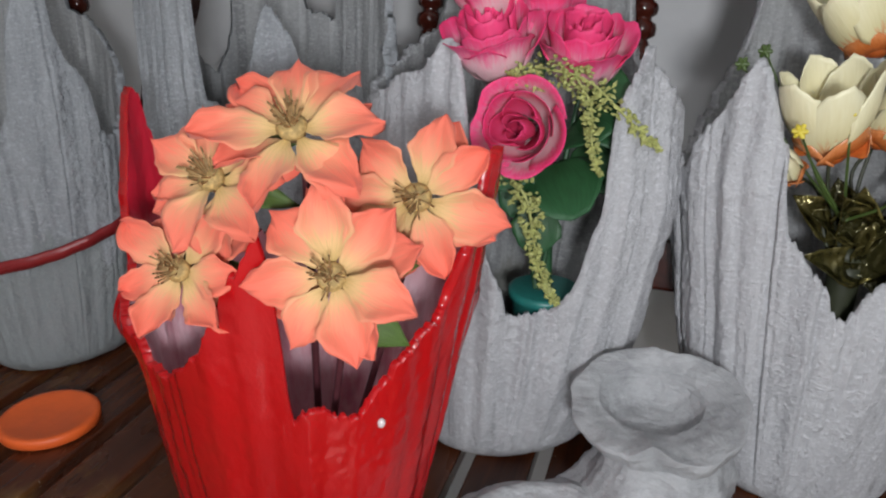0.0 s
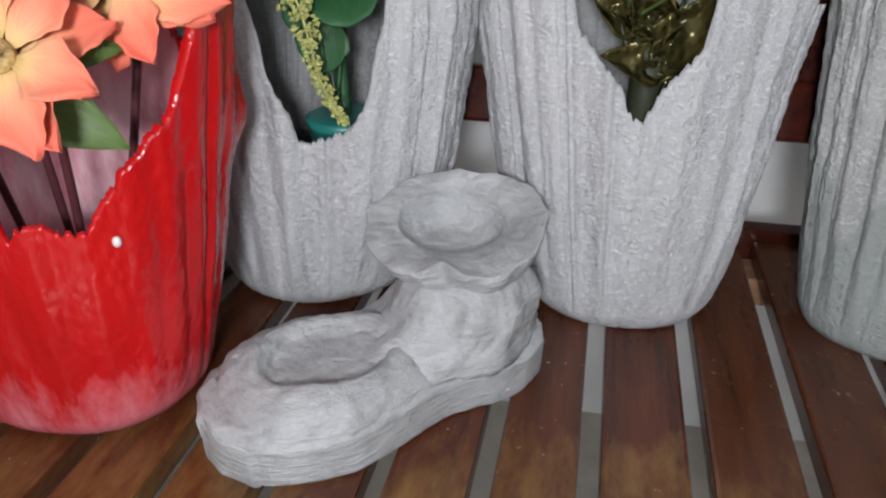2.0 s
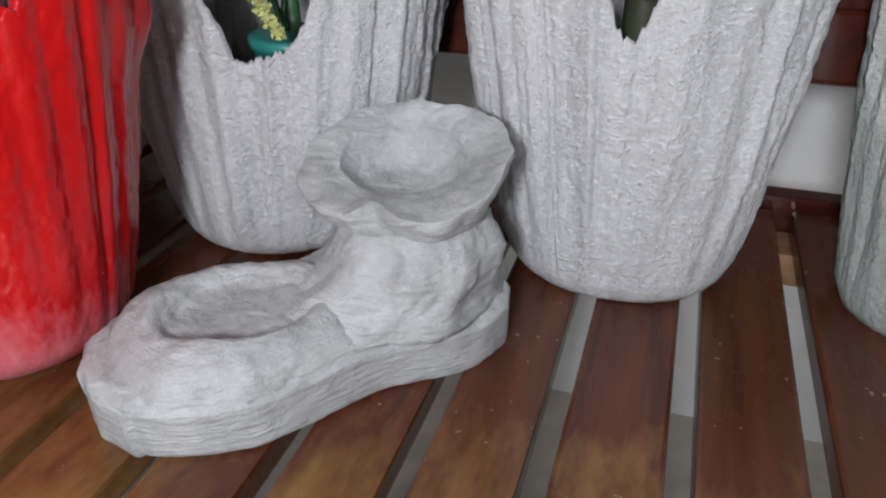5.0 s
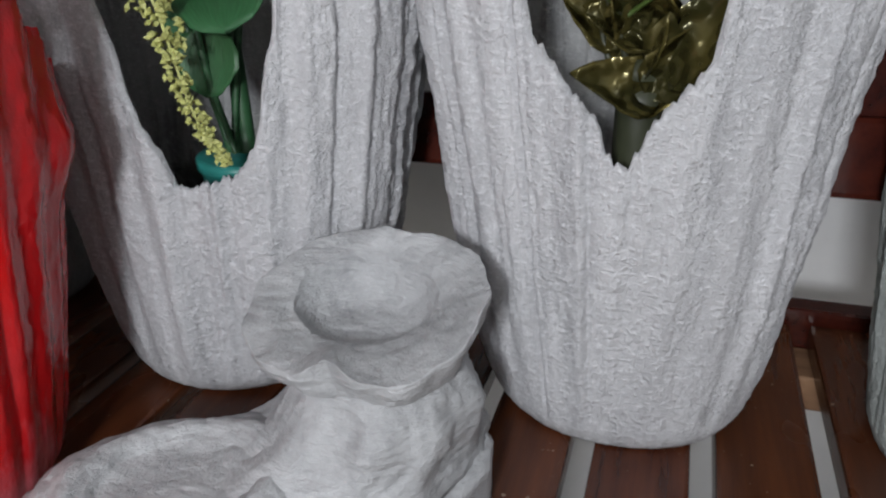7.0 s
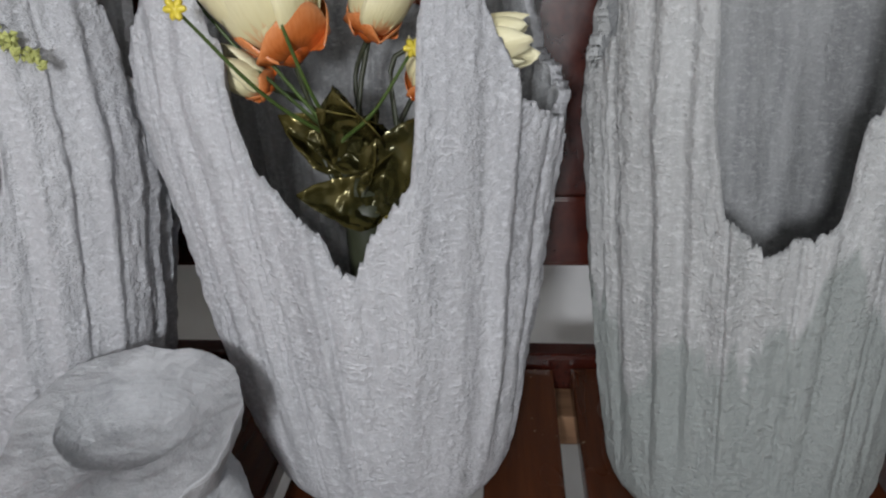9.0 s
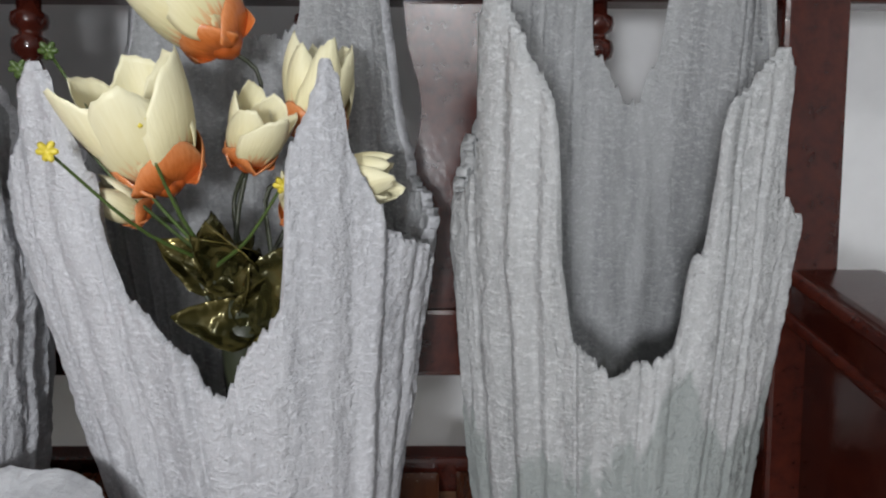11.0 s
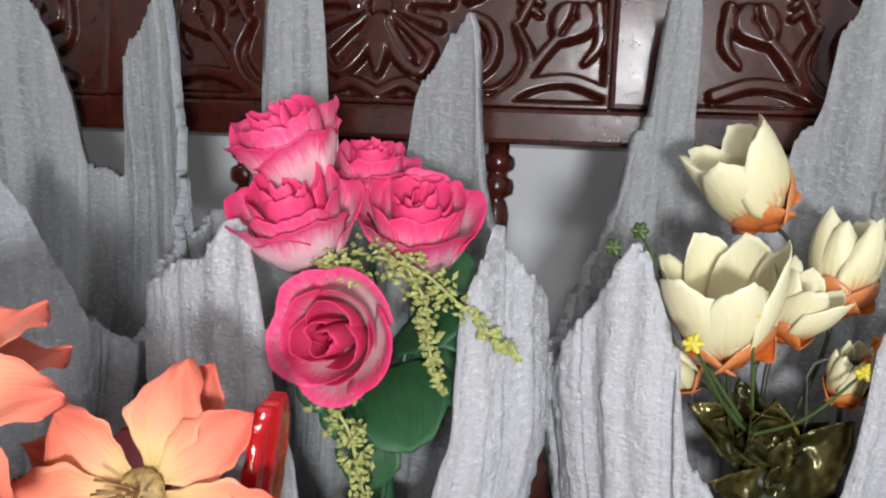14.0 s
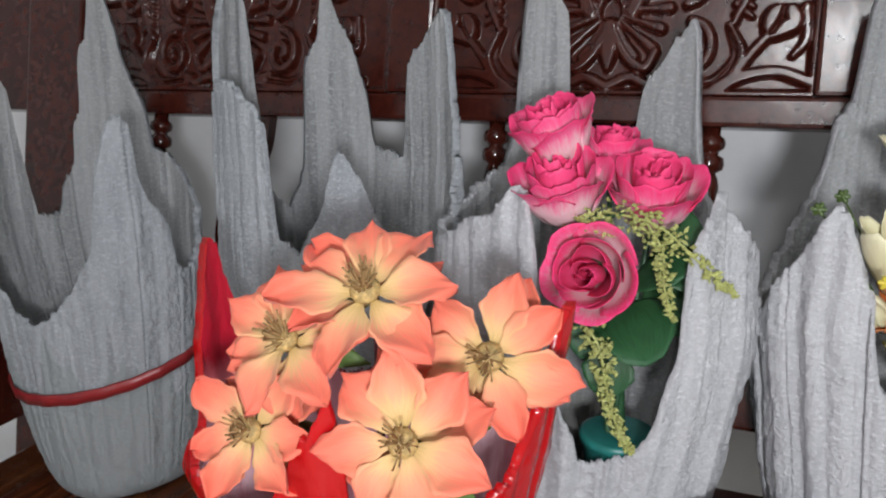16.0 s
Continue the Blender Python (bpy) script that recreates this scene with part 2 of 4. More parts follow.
def mesh_from(name, verts, faces, mats, smooth=True, uvs=None, index=None):
    me = bpy.data.meshes.new(name)
    me.from_pydata([tuple(map(float, v)) for v in verts], [], [tuple(f) for f in faces])
    for m in mats if isinstance(mats, (list, tuple)) else [mats]:
        me.materials.append(m)
    if smooth:
        me.polygons.foreach_set("use_smooth", [True] * len(me.polygons))
    if index is not None:
        me.polygons.foreach_set("material_index", index)
    if uvs is not None:
        layer = me.uv_layers.new(name="UVMap")
        for loop in me.loops:
            layer.data[loop.index].uv = uvs[loop.vertex_index]
    me.update()
    return me


def part(name, me, parent, label="", at=None):
    ob = new(name, me)
    ob.parent = parent
    if at is not None:
        ob.matrix_basis = at
    if label:
        ob["label"] = label
    return ob


def thing(name, label, category, at=(0, 0, 0), group="", kind=""):
    ob = new(name)
    ob.empty_display_size = 0.02
    ob.location = at
    return tagged(ob, label, category, group, kind)


def box_mesh(name, x0, x1, y0, y1, z0, z1, mat, bevel=0.003, segs=2):
    bm = bmesh.new()
    bmesh.ops.create_cube(bm, size=1.0)
    for v in bm.verts:
        v.co = ((x0 + x1) / 2 + v.co.x * (x1 - x0), (y0 + y1) / 2 + v.co.y * (y1 - y0), (z0 + z1) / 2 + v.co.z * (z1 - z0))
    if bevel:
        bmesh.ops.bevel(bm, geom=bm.edges[:], offset=bevel, segments=segs, affect="EDGES", profile=0.6)
    me = bpy.data.meshes.new(name)
    bm.to_mesh(me)
    bm.free()
    me.materials.append(mat)
    return me


def lathe(name, profile, mat, seg=24, cap=True):
    """Turned shape about z from (radius, height) pairs."""
    verts, faces = [], []
    for r, z in profile:
        verts += [(r * math.cos(2 * math.pi * k / seg), r * math.sin(2 * math.pi * k / seg), z) for k in range(seg)]
    for i in range(len(profile) - 1):
        for k in range(seg):
            a, b = i * seg + k, i * seg + (k + 1) % seg
            faces.append((a, b, b + seg, a + seg))
    if cap:
        faces.append(tuple(reversed(range(seg))))
        faces.append(tuple(range((len(profile) - 1) * seg, len(profile) * seg)))
    return mesh_from(name, verts, faces, mat)


def smooth_path(points, n):
    """n points on a smooth curve through the given ones."""
    p = np.array(points, float)
    p = np.vstack([2 * p[0] - p[1], p, 2 * p[-1] - p[-2]])
    out = []
    for t in np.linspace(0, len(points) - 1 - 1e-6, n):
        i = int(t)
        u = t - i
        a, b, c, d = p[i:i + 4]
        out.append(0.5 * (2 * b + (c - a) * u + (2 * a - 5 * b + 4 * c - d) * u * u + (3 * b - a - 3 * c + d) * u ** 3))
    return np.array(out)


def tube_data(points, radii, seg=8, n=14, flat=1.0, up=(0, 0, 1)):
    p = smooth_path(points, n)
    r = np.interp(np.linspace(0, 1, n), np.linspace(0, 1, len(radii)), radii)
    verts, faces = [], []
    for i in range(n):
        t = p[min(i + 1, n - 1)] - p[max(i - 1, 0)]
        t = Vector(t).normalized()
        a = t.cross(Vector(up))
        a = a.normalized() if a.length > 1e-4 else t.orthogonal().normalized()
        b = t.cross(a)
        for k in range(seg):
            w = 2 * math.pi * k / seg
            verts.append(Vector(p[i]) + a * (math.cos(w) * r[i]) + b * (math.sin(w) * r[i] * flat))
    for i in range(n - 1):
        for k in range(seg):
            c, d = i * seg + k, i * seg + (k + 1) % seg
            faces.append((c, d, d + seg, c + seg))
    faces += [tuple(range(seg)), tuple(reversed(range((n - 1) * seg, n * seg)))]
    return verts, faces


def tube(name, points, radii, mat, **kw):
    return mesh_from(name, *tube_data(points, radii, **kw), mat)


def joined(name, pieces, mat, smooth=True):
    verts, faces = [], []
    for v, f in pieces:
        o = len(verts)
        verts += v
        faces += [tuple(i + o for i in g) for g in f]
    return mesh_from(name, verts, faces, mat, smooth)


def petal_mesh(name, length, width, mat, cup=0.2, curl=0.3, wave=0.0, shape=0.55, nu=9, nv=10, seed=0, point=1.0, thick=0.0007, ragged=1.0):
    """A petal or leaf from its foot at the origin along +y, facing +z. cup bends it across, curl along."""
    rng = random.Random(seed)
    ph = rng.uniform(0, 6)
    top = []
    uvs = []
    for j in range(nv):
        v = j / (nv - 1)
        w = width * (math.sin(math.pi * v ** shape) ** point if 0 < v < 1 else 0.0) * 0.5
        w = max(w, width * (0.10 if j == 0 else 0.012))
        a = curl * v
        y, z = length * (math.sin(a) / curl if abs(curl) > 1e-3 else v), length * ((1 - math.cos(a)) / curl if abs(curl) > 1e-3 else 0)
        for i in range(nu):
            u = 2 * i / (nu - 1) - 1
            lift = cup * w * u * u + wave * length * math.sin(7 * v + 3 * u + ph) * abs(u) * v
            jag = 1 + ragged * (0.05 * math.sin(11 * v + ph * 2) + 0.03 * math.sin(29 * v + ph * 5 + u)) * abs(u)
            top.append(Vector((u * w * jag, y - lift * math.sin(a), z + lift * math.cos(a))))
            uvs.append((0.5 + u * 0.5, v))
    n = len(top)
    verts = top + [p - Vector((0, 0, thick)) for p in top]
    faces = []
    for j in range(nv - 1):
        for i in range(nu - 1):
            a = j * nu + i
            faces.append((a, a + 1, a + nu + 1, a + nu))
            faces.append((n + a, n + a + nu, n + a + nu + 1, n + a + 1))
    rim = [i for i in range(nu)] + [j * nu + nu - 1 for j in range(1, nv)] + [(nv - 1) * nu + i for i in range(nu - 2, -1, -1)] + [j * nu for j in range(nv - 2, 0, -1)]
    for a, b in zip(rim, rim[1:] + rim[:1]):
        faces.append((b, a, n + a, n + b))
    return mesh_from(name, verts, faces, mat, True, uvs + uvs)


def cup_petal(name, mat, span, foot, belly, lip, flare, tip, seed, drop=0.35, thick=0.012, nu=17, nv=15):
    """A petal bent round the z axis, one high: radii at foot, belly and lip, a lip turned out by flare, and a tip of that sharpness."""
    rng = random.Random(seed)
    ph = rng.uniform(0, 6)
    out, inn, uvs = [], [], []
    for j in range(nv):
        v = j / (nv - 1)
        r = foot * (1 - v) ** 2 + 2 * v * (1 - v) * (2 * belly - 0.5 * (foot + lip)) + lip * v * v
        r += flare * max(v - 0.62, 0) ** 2 / 0.144
        for i in range(nu):
            u = 2 * i / (nu - 1) - 1
            narrow = 0.55 + 0.45 * min(1.0, v / 0.45)
            a = radians(span) * u * narrow
            top = 1 - drop * abs(u) ** tip + 0.03 * math.sin(5 * u + ph) + 0.018 * math.sin(11 * u + 2 * ph) + 0.012 * math.sin(23 * u + 3 * ph)
            z = v * top - 0.30 * flare * max(v - 0.7, 0) ** 2 / 0.09
            rr = r + 0.03 * math.sin(3 * u + ph) * v + 0.05 * u * v
            for lst, k in ((out, rr + thick * 0.5), (inn, rr - thick * 0.5)):
                lst.append((k * math.sin(a), k * math.cos(a), z))
            uvs.append((0.5 + 0.5 * u, v))
    n = len(out)
    faces = []
    for j in range(nv - 1):
        for i in range(nu - 1):
            a = j * nu + i
            faces.append((a + 1, a, a + nu, a + nu + 1))
            faces.append((n + a, n + a + 1, n + a + nu + 1, n + a + nu))
    rim = [i for i in range(nu)] + [j * nu + nu - 1 for j in range(1, nv)] + [(nv - 1) * nu + i for i in range(nu - 2, -1, -1)] + [j * nu for j in range(nv - 2, 0, -1)]
    for a, b in zip(rim, rim[1:] + rim[:1]):
        faces.append((a, b, n + b, n + a))
    return mesh_from(name, out + inn, faces, mat, True, uvs + uvs)


def facing(direction, spin=0.0):
    """A turn that brings +z to the given direction."""
    return Vector(direction).to_track_quat("Z", "Y").to_matrix().to_4x4() @ Matrix.Rotation(radians(spin), 4, "Z")


# ---- the room ----
FLOOR_Z, SEAT, WALL_Y = 0.0, 0.42, 1.235


def room_piece(name, x0, x1, y0, y1, z0, z1, mat, label, category):
    return tagged(new(name, box_mesh(name, x0, x1, y0, y1, z0, z1, mat, 0)), label, category, kind="structure")


room_piece("floor", -2.6, 2.6, -3.0, WALL_Y, -0.1, FLOOR_Z, FLOOR_TILE, "grey brown screed floor under the bench", "floor")
room_piece("wall_north", -2.6, 2.6, WALL_Y, WALL_Y + 0.12, -0.1, 2.8, WALL_PAINT, "plain white painted wall behind the bench", "wall")
room_piece("wall_south", -2.6, 2.6, -3.12, -3.0, -0.1, 2.8, WALL_PAINT, "plain white painted wall", "wall")
room_piece("wall_west", -2.72, -2.6, -3.12, WALL_Y + 0.12, -0.1, 2.8, WALL_PAINT, "plain white painted wall", "wall")
room_piece("wall_east", 2.6, 2.72, -3.12, WALL_Y + 0.12, -0.1, 2.8, WALL_PAINT, "plain white painted wall", "wall")
room_piece("ceiling", -2.72, 2.72, -3.12, WALL_Y + 0.12, 2.8, 2.9, CEILING_PAINT, "plain pale ceiling", "ceiling")

# ---- the bench ----
bench = thing("garden_bench", "dark red-brown varnished wooden bench with slatted seat and carved back", "bench")
BACK_LEFT, BACK_RIGHT = -0.79, 0.498
RECLINE = 0.205


def back_y(z):
    """The front of the leaning backrest at height z."""
    return 1.0 + (z - 0.83) * RECLINE


def leaning(name, x0, x1, z0, z1, depth, label="", proud=0.0, bevel=0.004):
    """A board in the backrest's plane."""
    me = box_mesh(name, x0, x1, 0, depth, 0, (z1 - z0) * math.hypot(1, RECLINE), WOOD, bevel)
    return part(name, me, bench, label, Matrix.Translation((0, back_y(z0) - proud, z0)) @ Matrix.Rotation(-math.atan(RECLINE), 4, "X"))


PITCH, GAP = 0.0718, 0.0145


def gap_x(k):
    """The near edge of the k-th gap between the slats."""
    return 0.120 + k * (PITCH if k >= 0 else 0.0675)


for k in range(-14, 5):
    x0, x1 = gap_x(k) + GAP, gap_x(k + 1)
    dz = random.uniform(-0.0008, 0.0008)
    slat = part("slat", box_mesh("slat", x0, x1, 0.40, 1.029, SEAT - 0.02 + dz, SEAT + dz, SLAT_WOOD, 0.003), bench)
part("rear_seat_rail", box_mesh("rear_seat_rail", BACK_LEFT - 0.03, BACK_RIGHT + 0.03, 1.03, 1.055, 0.35, 0.4315, WOOD, 0.004), bench)
part("front_seat_rail", box_mesh("front_seat_rail", BACK_LEFT - 0.03, BACK_RIGHT + 0.03, 0.365, 0.399, 0.34, 0.418, WOOD, 0.006), bench)
part("under_batten", box_mesh("under_batten", BACK_LEFT, BACK_RIGHT, 0.985, 1.029, 0.37, 0.399, SLAT_EDGE, 0.002), bench)
leaning("lower_back_rail", BACK_LEFT, BACK_RIGHT, 0.556, 0.606, 0.028)
leaning("upper_back_rail", BACK_LEFT, BACK_RIGHT, 0.826, 0.853, 0.03, proud=0.004)
for x0, x1 in ((-0.368, -0.318), (0.045, 0.1)):
    leaning("back_stile", x0, x1, 0.854, 0.966, 0.03, proud=0.004)
for x0, x1 in ((BACK_LEFT - 0.092, BACK_LEFT - 0.001), (BACK_RIGHT + 0.008, BACK_RIGHT + 0.056)):
    leaning("back_post", x0, x1, 0.30, 0.99, 0.045, proud=0.01)


leaning("back_wing", BACK_RIGHT + 0.058, BACK_RIGHT + 0.22, 0.826, 0.985, 0.03)
leaning("back_wing", BACK_LEFT - 0.26, BACK_LEFT - 0.094, 0.826, 0.985, 0.03)


def baluster(x):
    prof = [(0.007, 0.0), (0.0085, 0.012), (0.008, 0.03), (0.0055, 0.075), (0.006, 0.105), (0.0095, 0.150), (0.0105, 0.168), (0.009, 0.176), (0.0065, 0.181), (0.0125, 0.1845), (0.0135, 0.190), (0.0125, 0.1955), (0.008, 0.198), (0.008, 0.201), (0.0125, 0.204), (0.0135, 0.2085), (0.0125, 0.213), (0.0085, 0.216), (0.0085, 0.2245)]
    part("baluster", lathe("baluster", prof, WOOD, 16), bench, "", Matrix.Translation((x, back_y(0.605) + 0.012, 0.605)) @ Matrix.Rotation(-math.atan(RECLINE), 4, "X"))


def splat(x):
    """A flat vase-shaped board."""
    h = 0.2245
    outline = [(0.0, 0.028), (0.12, 0.027), (0.25, 0.030), (0.38, 0.033), (0.48, 0.031), (0.58, 0.025), (0.66, 0.0235), (0.74, 0.026), (0.86, 0.034), (1.0, 0.037)]
    n = 28
    zs = np.linspace(0, 1, n)
    ws = np.interp(zs, [o[0] for o in outline], [o[1] for o in outline])
    verts = []
    for y in (0.0, 0.014):
        verts += [(-w, y, z * h) for z, w in zip(zs, ws)] + [(w, y, z * h) for z, w in zip(zs, ws)]
    faces = []
    for i in range(n - 1):
        faces.append((i, n + i, n + i + 1, i + 1))
        faces.append((2 * n + i, 2 * n + i + 1, 3 * n + i + 1, 3 * n + i))
        faces.append((i, i + 1, 2 * n + i + 1, 2 * n + i))
        faces.append((n + i, 3 * n + i, 3 * n + i + 1, n + i + 1))
    part("splat", mesh_from("splat", verts, faces, WOOD, False), bench, "", Matrix.Translation((x, back_y(0.605) + 0.006, 0.605)) @ Matrix.Rotation(-math.atan(RECLINE), 4, "X"))


for c in (-0.553, -0.141, 0.272):
    splat(c)
    for d in (-0.104 if c > -0.5 else -0.125, 0.104):
        baluster(c + d)


def spiral(cx, cz, r, turns, start, hand, tail=None):
    pts = []
    n = 16
    for k in range(n + 1):
        u = k / n
        a = start + hand * 2 * math.pi * turns * u
        rr = r * (1 - 0.82 * u)
        pts.append((cx + rr * math.cos(a), 0, cz + rr * math.sin(a)))
    return tail + pts if tail else pts


def carved_panel(x0, x1):
    """A board with a wavy crest and flat scrollwork carved in relief."""
    z0, z1 = 0.8535, 0.958
    w, h = x1 - x0, z1 - z0
    nx, nz = 300, 120
    u, v = np.meshgrid(np.linspace(0, 1, nx), np.linspace(0, 1, nz))
    crest = h * (1.27 + 0.25 * np.cos(2 * np.pi * (u - 0.5)) + 0.03 * np.cos(8 * np.pi * (u - 0.5)))
    gx, gz = u * w, v * crest
    relief = np.zeros_like(gx)

    def ribbon(pts, r0, r1, high=1.0, flat=0.45):
        line = np.array([(q[0], q[2] * 1.22) for q in smooth_path(pts, 60)])
        radius = np.interp(np.linspace(0, 1, len(line)), [0, 0.5, 1], [r0, r0, r1])
        best = np.full(gx.shape, -1.0)
        for (px, pz), rad in zip(line, radius):
            best = np.maximum(best, 1 - np.hypot(gx - px, gz - pz) / rad)
        np.maximum(relief, high * np.clip(best / flat, 0, 1) ** 0.6, out=relief)

    def groove(pts, r):
        line = np.array([(q[0], q[2] * 1.22) for q in smooth_path(pts, 50)])
        best = np.min([np.hypot(gx - px, gz - pz) for px, pz in line], axis=0)
        np.multiply(relief, 1 - 0.6 * np.exp(-(best / r) ** 2), out=relief)
    cx = w / 2
    for s in (-1, 1):
        ribbon(spiral(cx + s * 0.075, h * 0.34, 0.021, 1.35, math.pi / 2, -s), 0.0055, 0.006)
        ribbon(spiral(cx + s * 0.070, h * 0.84, 0.019, 1.25, -math.pi / 2, s), 0.0055, 0.006)
        ribbon([(cx + s * 0.02, 0, h * 0.62), (cx + s * 0.045, 0, h * 1.0), (cx + s * 0.09, 0, h * 1.08), (cx + s * 0.122, 0, h * 0.80), (cx + s * 0.112, 0, h * 0.52)], 0.009, 0.004)
        groove([(cx + s * 0.035, 0, h * 0.86), (cx + s * 0.06, 0, h * 1.04), (cx + s * 0.095, 0, h * 1.03), (cx + s * 0.119, 0, h * 0.80)], 0.002)
        ribbon([(cx + s * 0.052, 0, h * 0.10), (cx + s * 0.095, 0, h * 0.06), (cx + s * 0.118, 0, h * 0.26), (cx + s * 0.108, 0, h * 0.50)], 0.010, 0.004)
        groove([(cx + s * 0.06, 0, h * 0.09), (cx + s * 0.095, 0, h * 0.08), (cx + s * 0.114, 0, h * 0.27), (cx + s * 0.107, 0, h * 0.45)], 0.002)
        ribbon(spiral(cx + s * 0.145, h * 0.88, 0.017, 1.1, 0, s), 0.0055, 0.006)
        ribbon([(cx + s * 0.178, 0, h * 0.10), (cx + s * 0.150, 0, h * 0.17), (cx + s * 0.118, 0, h * 0.13), (cx + s * 0.100, 0, h * 0.04)], 0.006, 0.010)
        ribbon([(cx + s * 0.118, 0, h * 0.18), (cx + s * 0.130, 0, h * 0.32), (cx + s * 0.145, 0, h * 0.46)], 0.005, 0.005)
        for d in (-1, 1):
            ribbon([(cx + s * 0.145, 0, h * 0.45), (cx + s * (0.151 + d * 0.009), 0, h * 0.50), (cx + s * (0.152 + d * 0.007), 0, h * 0.58), (cx + s * 0.153, 0, h * 0.60)], 0.0095, 0.006)
        groove([(cx + s * 0.143, 0, h * 0.44), (cx + s * 0.150, 0, h * 0.54), (cx + s * 0.153, 0, h * 0.64)], 0.0014)
        for a, ln in ((2, 0.054), (22, 0.050), (42, 0.050), (62, 0.052), (-18, 0.050), (-38, 0.052), (-58, 0.046)):
            dx, dz = math.cos(radians(a)) * s, math.sin(radians(a))
            ribbon([(cx + dx * 0.012, 0, h * 0.62 + dz * 0.012), (cx + dx * 0.03, 0, h * 0.62 + dz * 0.028), (cx + dx * ln, 0, h * 0.62 + dz * ln * 0.9)], 0.0035, 0.0062, 0.9)
        ribbon([(cx + s * 0.004, 0, h * 0.46), (cx + s * 0.018, 0, h * 0.28), (cx + s * 0.034, 0, h * 0.20), (cx + s * 0.044, 0, h * 0.32)], 0.006, 0.0045)
        ribbon([(cx, 0, h * 0.06), (cx + s * 0.022, 0, h * 0.13), (cx + s * 0.042, 0, h * 0.07), (cx + s * 0.062, 0, h * 0.16)], 0.006, 0.004)
        ribbon([(cx + s * 0.170, 0, h * 0.62), (cx + s * 0.172, 0, h * 0.40), (cx + s * 0.162, 0, h * 0.28)], 0.005, 0.003, 0.7)
        for k in range(4):
            ribbon([(cx + s * 0.112, 0, h * (0.58 + 0.07 * k)), (cx + s * 0.118, 0, h * (0.60 + 0.07 * k)), (cx + s * 0.126, 0, h * (0.56 + 0.07 * k))], 0.004, 0.003, 0.7)
    ribbon([(cx, 0, h * 0.5), (cx, 0, h * 0.33), (cx, 0, h * 0.2)], 0.011, 0.004)
    ribbon(spiral(cx, h * 0.92, 0.021, 1.6, 0, 1), 0.006, 0.006)
    border = np.minimum(np.minimum(gx, w - gx), np.minimum(gz, crest - gz))
    np.maximum(relief, np.clip(1.8 - border / 0.004, 0, 1), out=relief)
    front = 0.0095 - 0.0105 * relief
    verts = np.concatenate([np.stack([gx, front, gz], -1).reshape(-1, 3), np.stack([gx[[0, -1]], np.full((2, nx), 0.022), gz[[0, -1]]], -1).reshape(-1, 3)])
    at = np.arange(nx * nz).reshape(nz, nx)
    faces = np.stack([at[:-1, :-1], at[:-1, 1:], at[1:, 1:], at[1:, :-1]], -1).reshape(-1, 4).tolist()
    low, high = nx * nz + np.arange(nx), nx * nz + nx + np.arange(nx)
    for k in range(nx - 1):
        faces += [(low[k], low[k + 1], at[0, k + 1], at[0, k]), (at[-1, k], at[-1, k + 1], high[k + 1], high[k]), (low[k + 1], low[k], high[k], high[k + 1])]
    faces += [tuple(at[:, 0][::-1]) + (low[0], high[0]), tuple(at[:, -1]) + (high[-1], low[-1])]
    place = Matrix.Translation((x0, back_y(z0), z0)) @ Matrix.Rotation(-math.atan(RECLINE), 4, "X")
    part("carved_panel", mesh_from("carved_panel", verts, [[int(q) for q in f] for f in faces], WOOD), bench, "scrollwork carved in relief", place)


for x0, x1 in ((BACK_LEFT, -0.3685), (-0.3175, 0.0445), (0.1005, BACK_RIGHT)):
    carved_panel(x0, x1)


def arm(side, x):
    """Armrest with a moulded edge, on a front post."""
    me = box_mesh("armrest", x - 0.035, x + 0.035, 0.36, 0.955, 0.598, 0.64, WOOD, 0.009, 3)
    a = part("armrest", me, bench)
    for z in (0.634, 0.603):
        part("moulding", tube("moulding", [(x - side * 0.035, 0.37, z), (x - side * 0.035, 0.6, z), (x - side * 0.035, 0.95, z)], [0.005, 0.005], WOOD, seg=8, n=6), a)
    part("arm_panel", box_mesh("arm_panel", x - 0.022, x + 0.012, 0.42, 0.955, 0.44, 0.597, WOOD, 0.003), bench)
    part("front_post", box_mesh("front_post", x - 0.025, x + 0.025, 0.365, 0.415, 0.0, 0.609, WOOD, 0.005), bench)
    part("rear_leg", box_mesh("rear_leg", x - 0.024, x + 0.024, 1.056, 1.1, 0.0, 0.35, WOOD, 0.005), bench)


arm(1, BACK_RIGHT + 0.056)
arm(-1, BACK_LEFT - 0.075)

# ---- pots of cement-stiffened cloth ----


